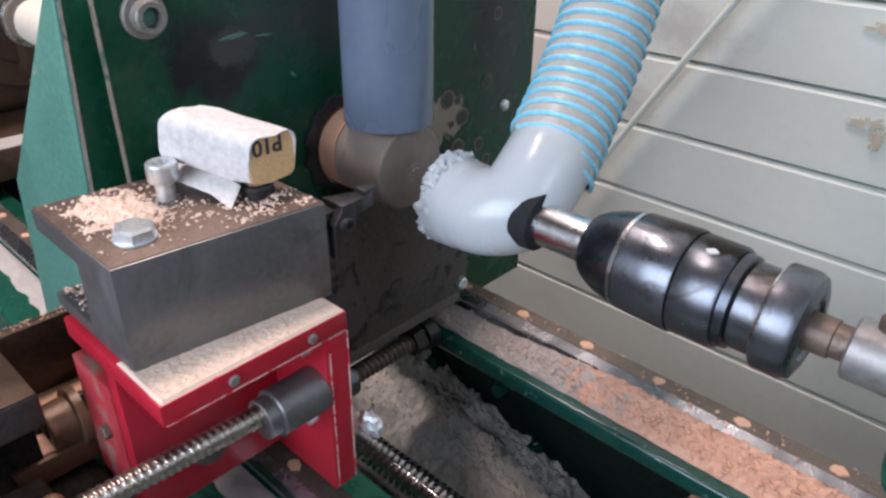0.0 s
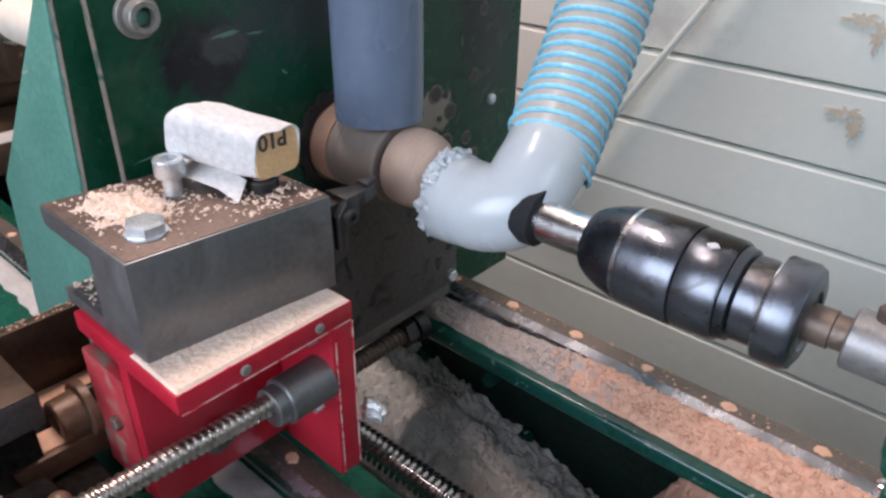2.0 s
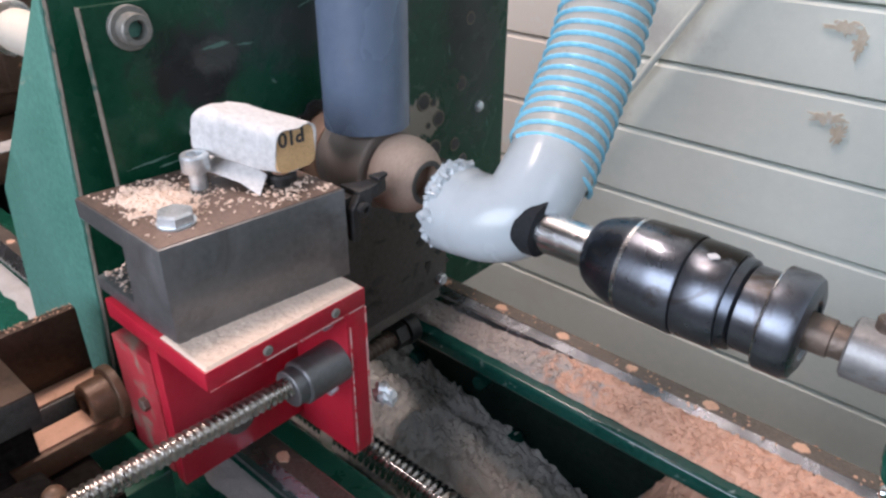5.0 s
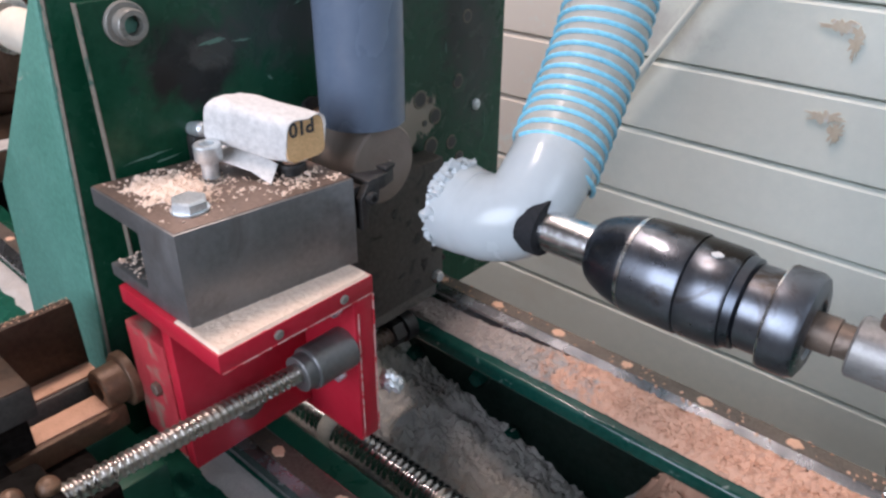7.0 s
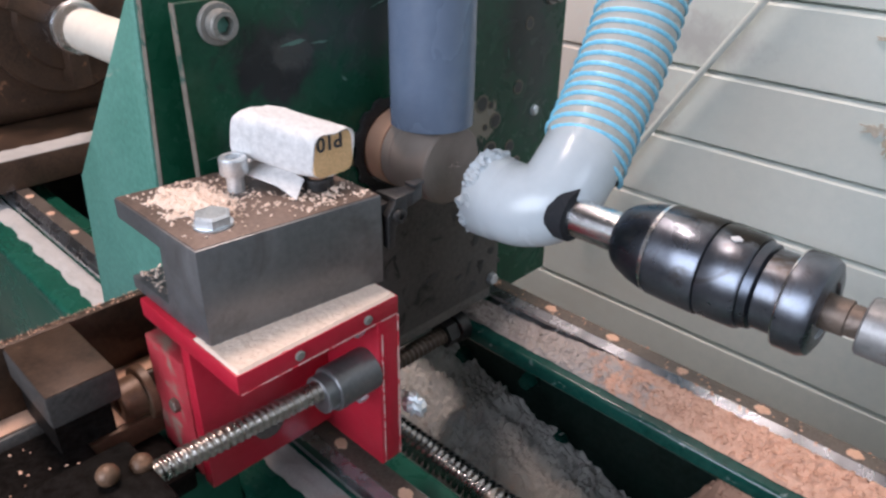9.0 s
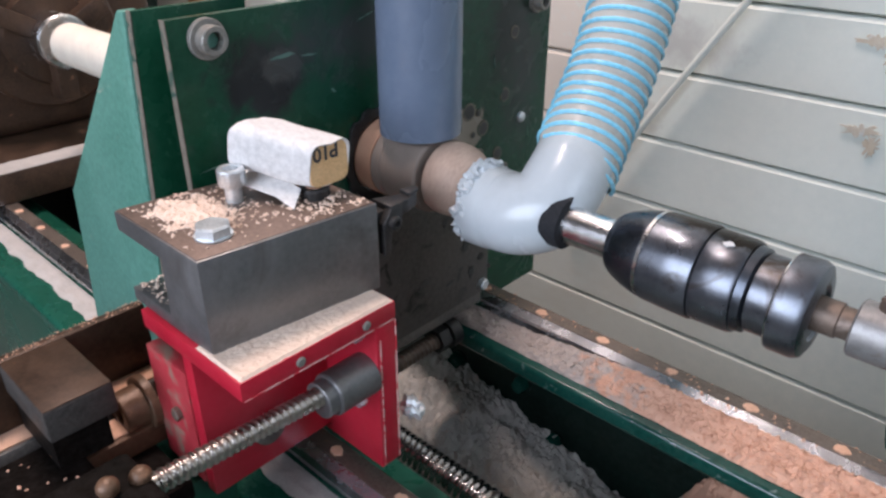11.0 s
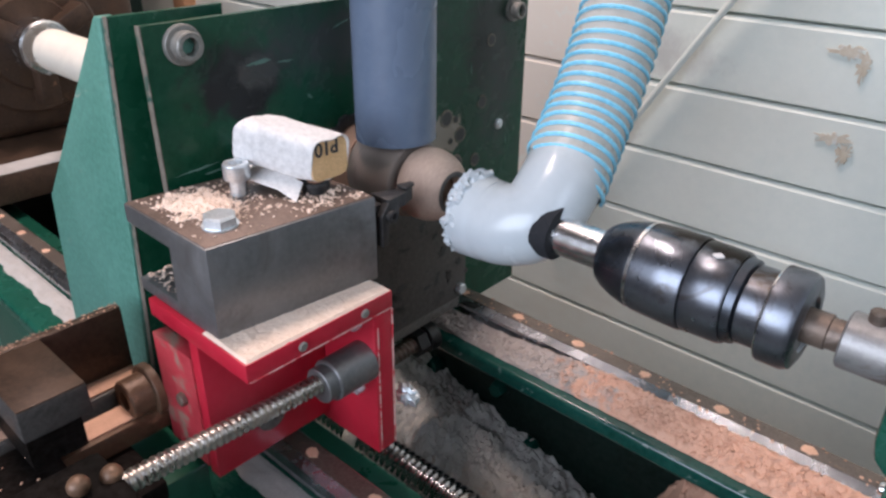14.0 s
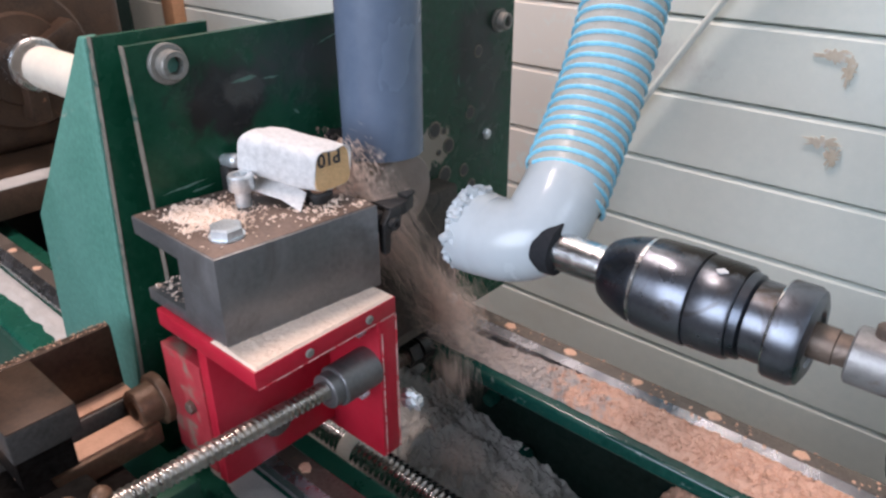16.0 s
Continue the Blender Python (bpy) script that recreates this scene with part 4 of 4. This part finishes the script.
part("clamp_plate", prism([(-0.164, 0.924), (-0.164, 0.945), (-0.157, 0.9545), (-0.1485, 0.9545), (-0.1485, 0.943), (-0.158, 0.937), (-0.159, 0.924)], "x", -0.1275, -0.1215, 0.0008), BLACK, tl)
part("clamp_screw", turned((-0.1215, -0.1565, 0.9445), (1, 0, 0), [(0, 0.0044), (0.003, 0.0044), (0.0036, 0.0036), (0.0036, 0.002), (0.0015, 0.002)], 20), BLACK, tl)
part("insert_arm", prism([(-0.140, -0.158), (-0.1215, -0.158), (-0.1225, -0.143), (-0.1262, -0.1315), (-0.1300, -0.1310), (-0.1330, -0.143)], "z", 0.9465, 0.9555, 0.0008), BLACK, tl)
part("tip", prism([(-0.1330, -0.140), (-0.1240, -0.140), (-0.1262, -0.1300), (-0.1302, -0.1295)], "z", 0.9556, 0.9580, 0.0004), BLACK, tl, "black cutting insert")
part("support", box((-0.160, -0.1690, 0.9045), (-0.1290, -0.163, 0.9375), 0.001), BLACK, tl)

# on the block
hb = thing("hex_bolt", (-0.16, -0.255, ZT), "large zinc hex bolt head in the block", "bolt")
part("head", hexhead((-0.1545, -0.2570, ZT + 0.0012), (0, 0, 1), 0.0175, 0.0060), ZINC, hb)
part("washer", turned((-0.1545, -0.2570, ZT + 0.0002), (0, 0, 1), [(0, 0.0104), (0.0011, 0.0104)], 32), ZINC, hb)
cb = thing("cap_screw", (-0.1845, -0.2245, ZT), "tall zinc socket cap screw standing proud", "bolt")
part("shank", rod((-0.1845, -0.2245, ZT), (-0.1845, -0.2245, ZT + 0.012), 0.0050, 24), ZINC, cb)
part("head", turned((-0.1845, -0.2245, ZT + 0.0108), (0, 0, 1), [(0, 0.0076), (0.0008, 0.0081), (0.0092, 0.0081), (0.0102, 0.0074), (0.0102, 0.0045), (0.006, 0.0043)], 32), ZINC, cb)
wa = thing("cap_screw", (-0.156, -0.187, ZT), "black recessed socket screw filled with sawdust", "bolt")
part("head", turned((-0.157, -0.187, ZT), (0, 0, 1), [(0, 0.0092), (0.005, 0.0092), (0.0062, 0.0082), (0.0062, 0.0055), (0.0040, 0.0053)], 32), BLACK, wa)
part("filling", turned((-0.157, -0.187, ZT + 0.0041), (0, 0, 1), [(0, 0.0053), (0.0015, 0.0050), (0.0026, 0.002)], 20), DUST, wa)
bh = thing("cap_screw", (-0.215, -0.193, ZT), "zinc cap screw at the back of the block", "bolt")
part("head", turned((-0.214, -0.194, ZT + 0.0002), (0, 0, 1), [(0, 0.0035), (0.012, 0.0035), (0.0122, 0.006), (0.0215, 0.006), (0.0222, 0.0052)], 24), ZINC, bh)

# rolled sandpaper
RC = Matrix.Translation((-0.1735, -0.1955, 0.9885)) @ Matrix(((1, 0, 0, 0), (0.54, 1, 0, 0), (-0.22, 0, 1, 0), (0, 0, 0, 1)))
sp = thing("sandpaper_roll", (-0.175, -0.195, 0.966), "folded roll of white backed sandpaper on the block", "sandpaper")


def rolled(length0, length1, w, h, thick, skew):
    own = bmesh.new()
    out = []
    for k in range(32):
        a = k * math.tau / 32
        c, s = math.cos(a), math.sin(a)
        e = 0.42
        out.append((math.copysign(abs(c) ** e, c), math.copysign(abs(s) ** e, s)))
    def ring(x, f, tt):
        return [own.verts.new((x + skew * q * 0.004, p * (w - tt) * f, q * (h - tt) * f + 0.0008 * math.sin(5 * p + x * 200))) for p, q in out]
    R = [ring(length0, 0.94, 0), ring(length0 * 0.5, 1.0, 0), ring(0, 1.03, 0), ring(length1 * 0.6, 1.0, 0), ring(length1, 0.99, 0), ring(length1, 0.99, thick), ring(length1 * 0.88, 0.96, thick)]
    for a, b in zip(R, R[1:]):
        for k in range(32):
            own.faces.new((a[k], a[(k + 1) % 32], b[(k + 1) % 32], b[k]))
    own.faces.new(R[0])
    own.faces.new(R[-1])
    own.transform(RC)
    return own


part("roll", rolled(-0.019, 0.026, 0.0148, 0.0138, 0.0008, 0.4), PAPER, sp)
out = []
for kk in range(24):
    a = kk * math.tau / 24
    out.append((math.copysign(abs(math.cos(a)) ** 0.42, math.cos(a)) * 0.0140, math.copysign(abs(math.sin(a)) ** 0.42, math.sin(a)) * 0.0126))
own = prism(out, "x", 0.0225, 0.0258)
own.transform(RC)
part("inner_leaf", own, ABRASIVE, sp, "tan inner leaf with a printed grit mark")
txt = bpy.data.curves.new("grit_mark", "FONT")
txt.body, txt.size, txt.extrude, txt.align_x, txt.align_y = "P10", 0.0122, 0.00012, "CENTER", "CENTER"
txt.offset = 0.00025
tob = new("grit_source", txt)
bpy.context.view_layer.update()
tme = bpy.data.meshes.new_from_object(tob)
bpy.data.objects.remove(tob)
own = bmesh.new()
own.from_mesh(tme)
own.transform(RC @ Matrix.Translation((0.0261, -0.0025, 0.0080)) @ Matrix(((0, 0, 1, 0), (-1, 0, 0, 0), (0, -1, 0, 0), (0, 0, 0, 1))))
part("grit_mark", own, INK, sp, "upside-down printed grit number", False)
fl = bmesh.new()
fp = [(-0.199, -0.2215, 0.9690), (-0.181, -0.2165, 0.9700), (-0.163, -0.2110, 0.9675), (-0.1485, -0.2085, 0.9625)]
a = [fl.verts.new(Vector(p) + Vector((0, 0, 0))) for p in fp]
b = [fl.verts.new(Vector(p) + Vector((-0.007, 0.011, 0.0035 + 0.0012 * i))) for i, p in enumerate(fp)]
c = [fl.verts.new(v.co - Vector((0, 0, 0.0007))) for v in a]
d = [fl.verts.new(v.co - Vector((0, 0, 0.0007))) for v in b]
for i in range(3):
    fl.faces.new((a[i], a[i + 1], b[i + 1], b[i]))
    fl.faces.new((c[i], d[i], d[i + 1], c[i + 1]))
    fl.faces.new((a[i], c[i], c[i + 1], a[i + 1]))
    fl.faces.new((b[i], b[i + 1], d[i + 1], d[i]))
fl.faces.new((a[0], b[0], d[0], c[0]))
fl.faces.new((a[3], c[3], d[3], b[3]))
part("loose_flap", fl, PAPER, sp, "loose white paper flap")

rnd = random.Random(9)


def pile_height(x, y):
    r = math.hypot((x + 0.192) / 0.027, (y + 0.2500) / 0.019) + 0.60 * nz(x, y, 2, 120) + 0.25 * nz(x, y, 5, 320)
    return ZT - 0.0008 + max(0.0, 1 - r) ** 0.5 * 0.0032 + (0.0016 * nz(x, y, 0, 300) + 0.0012 * nz(x, y, 0, 800) if r < 1 else -0.001)


own = heap(-0.2235, -0.150, -0.2775, -0.222, pile_height, ZT - 0.002, 90, 66)
own.transform(TURN)
dustp = single("sawdust_pile", own, DUST_PALE, (-0.19, -0.247, ZT), "small pile of pale sawdust on the block", "sawdust", kind="stuff")
spots = []
for _ in range(11000):
    x, y = -0.2225 + 0.085 * rnd.random(), -0.276 + 0.106 * rnd.random()
    near_pile = max(0.0, 1.3 - math.hypot((x + 0.190) / 0.034, (y + 0.246) / 0.026))
    near_edge = max(0.0, 1.2 - math.hypot((x + 0.150) / 0.022, (y + 0.192) / 0.028))
    mid = max(0.0, 1.0 - math.hypot((x + 0.165) / 0.02, (y + 0.225) / 0.02))
    want = 0.9 * near_pile + 0.8 * near_edge + 0.3 * mid + 0.05
    if rnd.random() < want * (0.25 + 1.4 * max(0.0, nz(x, y, 7, 130))) * 0.55:
        spots.append(tuple(TURN @ Vector((x, y, ZT + 0.0004 + 0.001 * rnd.random() * near_edge))))
chipp = single("block_chips", chips(spots, 0.00105, 3, 0.6), DUST_PALE, (-0.18, -0.22, ZT), "pale wood chips scattered over the block", "wood chips", kind="stuff")


def ledge_height(x, y):
    e = min((x + 0.150) / 0.002, (-0.1060 - x) / 0.0012, (y + 0.2812) / 0.0012, (-0.1738 - y) / 0.0012)
    return 0.9028 + max(0.0, min(1.0, e + 0.45 * nz(x, y, 0, 160))) * (0.0017 + 0.0005 * nz(x, y, 2, 250) + 0.0005 * nz(x, y, 3, 700))


ledge = single("ledge_dust", heap(-0.150, -0.1058, -0.2815, -0.1735, ledge_height, 0.9022, 60, 130), DUST_PALE, (-0.13, -0.23, 0.903), "pale dust layer on the bracket ledge", "sawdust", kind="stuff")
inch = single("bracket_chips", chips([tuple(TURN @ Vector((rnd.uniform(-0.220, -0.180), rnd.uniform(-0.2775, -0.25), 0.9123 + 0.002 * rnd.random()))) for _ in range(160)], 0.0012, 8), DUST_PALE, (-0.19, -0.27, 0.917), "chips inside the block's channel", "wood chips", kind="stuff")
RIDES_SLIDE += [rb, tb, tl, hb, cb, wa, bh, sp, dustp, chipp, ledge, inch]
RIDES_TAIL += [ch, ts, el, ho]

# ---------- cross screw, saddle and slideway ----------
SC0, SC1 = Vector((-0.1165, -0.342, 0.8620)), Vector((-0.1165, -0.120, 0.8480))
cs = thing("cross_screw", SC0, "worn steel ball screw of the cross slide", "ball screw")
part("thread", threaded(SC0, SC0.lerp(SC1, 0.66), 0.0064, 0.0008, 0.0042, 24, 6), SCREW, cs)
part("end_journal", turned(SC0, SC0 - SC1, [(-0.002, 0.0058), (0.006, 0.0058), (0.007, 0.005)], 24), SCREW, cs, "plain worn screw end")
fs = thing("cross_shaft", (-0.18, -0.06, 0.779), "dark threaded shaft end with a nut in the bed", "shaft")
part("thread", threaded((-0.179, -0.20, 0.7795), (-0.179, -0.052, 0.7795), 0.0075, 0.0013, 0.0048, 20, 5), RUSTY_STEEL, fs)
part("nut", hexhead((-0.179, -0.070, 0.7795), (0, 1, 0), 0.021, 0.013), BLACK, fs)
part("bearing", turned((-0.179, -0.057, 0.7795), (0, 1, 0), [(0, 0.013), (0.011, 0.013), (0.0115, 0.012)], 32), BLACK, fs)
part("nut", turned((-0.179, -0.150, 0.7795), (0, 1, 0), [(0, 0.013), (0.018, 0.013)], 32), CHUCK, fs)
sd = thing("saddle", (-0.28, -0.36, 0.80), "oily brown cross slide saddle covered in old dust", "lathe saddle")
part("slideway", box((-0.274, -0.55, 0.8005), (-0.2655, -0.2685, 0.8715), 0.0025), RUST, sd)
part("lower_bed", box((-0.2654, -0.60, 0.7807), (-0.170, -0.300, 0.797), 0.003), NEAR_BLACK, sd)
part("guide_rail", box((-0.2653, -0.60, 0.7975), (-0.248, -0.2685, 0.8215), 0.002), DARK, sd)
part("dust_line", box((-0.2653, -0.58, 0.8216), (-0.250, -0.27, 0.8234), 0.0008), DUST, sd, "orange dust along the guide")
part("guide_rail", box((-0.240, -0.60, 0.7971), (-0.215, -0.27, 0.814), 0.002), BROWN, sd)
part("dust_line", box((-0.238, -0.40, 0.8141), (-0.219, -0.275, 0.8155), 0.0006), DUST, sd, "orange dust along the guide")
part("stop_support", box((-0.262, -0.360, 0.8238), (-0.206, -0.328, 0.8482)), NEAR_BLACK, sd)
part("stop_block", box((-0.272, -0.362, 0.8484), (-0.200, -0.322, 0.870), 0.002), STOP, sd, "dark dusty steel stop block")
part("stop_top", box((-0.2712, -0.3612, 0.8698), (-0.2008, -0.3228, 0.8706), 0.0003), RUST, sd, "brown rusty top of the block")
part("motor_block", box((-0.235, -0.50, 0.7972), (-0.140, -0.345, 0.8249), 0.003), NEAR_BLACK, sd)
part("bearing_block", box((-0.140, -0.395, 0.7808), (-0.085, -0.343, 0.872), 0.004), NEAR_BLACK, sd)
for y, z in ((-0.363, 0.877), (-0.3475, 0.873)):
    own = bmesh.new()
    bmesh.ops.create_uvsphere(own, u_segments=24, v_segments=14, radius=0.0055, matrix=Matrix.Translation((-0.115, y, z)))
    part("knob", own, BROWN, sd, "worn round steel knob")
part("old_chips", chips([(rnd.uniform(-0.23, -0.145), rnd.uniform(-0.44, -0.347), 0.8254) for _ in range(110)], 0.0010, 21), DUST, sd)["kind"] = "stuff"
part("way_dust", chips([(rnd.uniform(-0.2735, -0.266), rnd.uniform(-0.45, -0.27), 0.8718) for _ in range(310)], 0.0006, 22), DUST, sd)["kind"] = "stuff"
rag = bmesh.new()
bmesh.ops.create_icosphere(rag, subdivisions=3, radius=1)
for v in rag.verts:
    v.co = Vector((v.co.x * 0.013, v.co.y * 0.010, max(v.co.z, -0.3) * 0.011)) * (1 + 0.55 * nz(v.co.x, v.co.y, v.co.z, 2.6))
bmesh.ops.scale(rag, verts=rag.verts[:], vec=(0.62, 0.62, 0.72))
bmesh.ops.translate(rag, verts=rag.verts[:], vec=(-0.082, -0.182, 0.838))
foil = single("metal_foil", rag, ZINC, (-0.082, -0.182, 0.838), "crumpled shiny metal scrap caught beside the red bracket", "metal scrap")

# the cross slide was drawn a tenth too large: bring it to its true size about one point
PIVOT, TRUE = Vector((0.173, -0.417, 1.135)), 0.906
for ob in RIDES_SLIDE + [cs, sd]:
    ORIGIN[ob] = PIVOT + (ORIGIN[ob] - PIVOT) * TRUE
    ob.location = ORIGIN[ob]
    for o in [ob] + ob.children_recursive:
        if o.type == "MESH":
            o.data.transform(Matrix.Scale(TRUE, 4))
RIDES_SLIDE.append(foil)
arm = thing("saddle_support", (-0.18, -0.33, 0.70), "green painted steel arm carrying the saddle", "support arm")
part("arm", box((-0.215, -0.42, 0.700), (-0.150, -0.2795, 0.8135), 0.003), GREEN, arm)

# ---------- flying chips at the parting cut ----------
def spray(seed, n):
    r = random.Random(seed)
    spots = []
    for _ in range(n):
        a, w = r.uniform(0, math.tau), min(0.0225, abs(r.gauss(0, 0.0125)))
        spots.append((-0.172 + r.gauss(0, 0.0115), AY + w * math.cos(a), AZ + w * math.sin(a)))
    return single("flying_chips", chips(spots, 0.00048, seed, 0.5, 3.4), FLYING, (-0.172, AY, AZ), "burst of brown wood dust thrown from the cut", "wood chips", kind="stuff")


BURSTS = [2.44, 6.16, 6.24] + [6.30 + 0.02 * i for i in range(15)] + [11.86, 15.62, 15.68, 15.73] + [15.76 + 0.018 * i for i in range(13)]
SPRAYS = [(spray(100 + i, 620), t0, i) for i, t0 in enumerate(BURSTS)]

# ---------- motion ----------
SLIDE = [(0.0, -0.0136), (0.5, -0.0135), (1.0, -0.0142), (1.5, -0.0112), (2.0, -0.008), (2.5, -0.0055), (3.0, -0.0014), (3.5, 0.0017), (4.0, 0.0046), (5.2, 0.0124), (6.5, 0.0198), (7.0, 0.0212), (7.5, 0.0209), (8.0, 0.0208), (8.5, 0.0002), (9.0, -0.0135), (9.6, -0.0156), (10.5, -0.0128), (11.5, -0.007), (12.0, -0.0036), (12.5, -0.0004), (13.0, 0.0036), (13.5, 0.0056), (14.0, 0.0087), (14.5, 0.0121), (15.0, 0.015), (15.5, 0.018), (16.0, 0.0204)]
TAIL = [(0.0, -0.01), (0.5, -0.01), (1.0, -0.008), (1.5, -0.006), (2.0, -0.0043), (2.5, -0.0026), (3.0, 0.001), (3.5, 0.003), (4.0, 0.0053), (5.2, 0.0105), (6.5, 0.0157), (7.0, 0.0157), (7.5, 0.0148), (8.0, 0.014), (8.5, -0.001), (9.0, -0.0113), (9.6, -0.0125), (10.5, -0.0095), (11.5, -0.0053), (12.0, -0.0027), (12.5, 0.0), (13.0, 0.002), (13.5, 0.004), (14.0, 0.0063), (14.5, 0.0087), (15.0, 0.0111), (15.5, 0.0131), (16.0, 0.0153)]


def level(rows, t):
    return float(np.interp(t, [r[0] for r in rows], [r[1] for r in rows]))


def motions():
    for ob in RIDES_SLIDE:
        walk(ob, [(t, Matrix.Translation(ORIGIN[ob] + Vector((0, d, 0)))) for t, d in SLIDE])
    for ob in RIDES_TAIL:
        walk(ob, [(t, Matrix.Translation(ORIGIN[ob] + Vector((d, 0, 0)))) for t, d in TAIL])
    ticks = [i / 10 for i in range(161)]
    walk(wr, [(t, Matrix.Translation(ORIGIN[wr]) @ Matrix.Rotation(radians(80 * i), 4, "X")) for i, t in enumerate(ticks)])

    # each ball is fed out of the rod, turned, cut off and sucked into the elbow
    def ball_rows(out0, out1, cut):
        rows = []
        for i in range(321):
            t = i / 20
            s = min(1.0, max(0.0, (t - out0) / (out1 - out0)))
            p = ORIGIN[ball_a] + Vector((-0.036 * (1 - s), 0, 0))
            if t > cut:
                way = [p, Vector((-0.070, AY, 0.948)), Vector((-0.0515, -0.050, 0.988)), Vector((-0.062, 0.0, 1.054)), Vector((-0.085, 0.09, 1.19))]
                k = min(3.999, (t - cut) / 0.045)
                n = int(k)
                p = way[n].lerp(way[n + 1], k - n) + Vector((level(TAIL, t) if n else 0.0, 0, 0))
            rows.append((t, Matrix.Translation(p) @ Matrix.Rotation(radians(40 * min(i, int(cut * 20) + 4)), 4, "X")))
        return rows
    walk(ball_a, ball_rows(0.25, 0.75, 6.35))
    walk(ball_b, ball_rows(9.4, 10.4, 15.85))
    axis = (SC1 - SC0).normalized()
    walk(cs, [(i / 30, Matrix.Translation(ORIGIN[cs]) @ Matrix.Rotation(level(SLIDE, i / 30) / 0.014 * math.tau, 4, axis)) for i in range(481)])

    # chips leave the cut, fall past the steady and settle in the dust of the bed
    fall = Vector((0.15, 0.5, -0.85)).normalized()
    along = Vector((1, 0, 0)).rotation_difference(fall).to_matrix().to_4x4()
    for ob, t0, i in SPRAYS:
        r = random.Random(i)

        def near(x, y, z, w):
            return Vector((x + r.gauss(0, w), y + r.gauss(0, w), z + r.gauss(0, w)))
        rest = Vector((-0.12, -0.075, 0.652))
        stops = [(t0 + 0.03, near(-0.132, -0.152, 0.978, 0.003), along), (t0 + 0.10, near(-0.130, -0.116, 0.916, 0.007), along), (t0 + 0.21, near(-0.130, -0.074, 0.843, 0.009), along), (t0 + 0.29, near(-0.128, -0.050, 0.800, 0.006), along), (t0 + 0.42, rest, Matrix.Identity(4))]
        rows = [(t, Matrix.Translation(ORIGIN[ob])) for t in (0.0, t0 - 0.03, t0)] + [(t, Matrix.Translation(p) @ m) for t, p, m in stops]
        if t0 + 0.45 < 16.0:
            rows += [(t0 + 0.45, Matrix.Translation(rest)), (16.0, Matrix.Translation(rest))]
        walk(ob, rows)


motions()
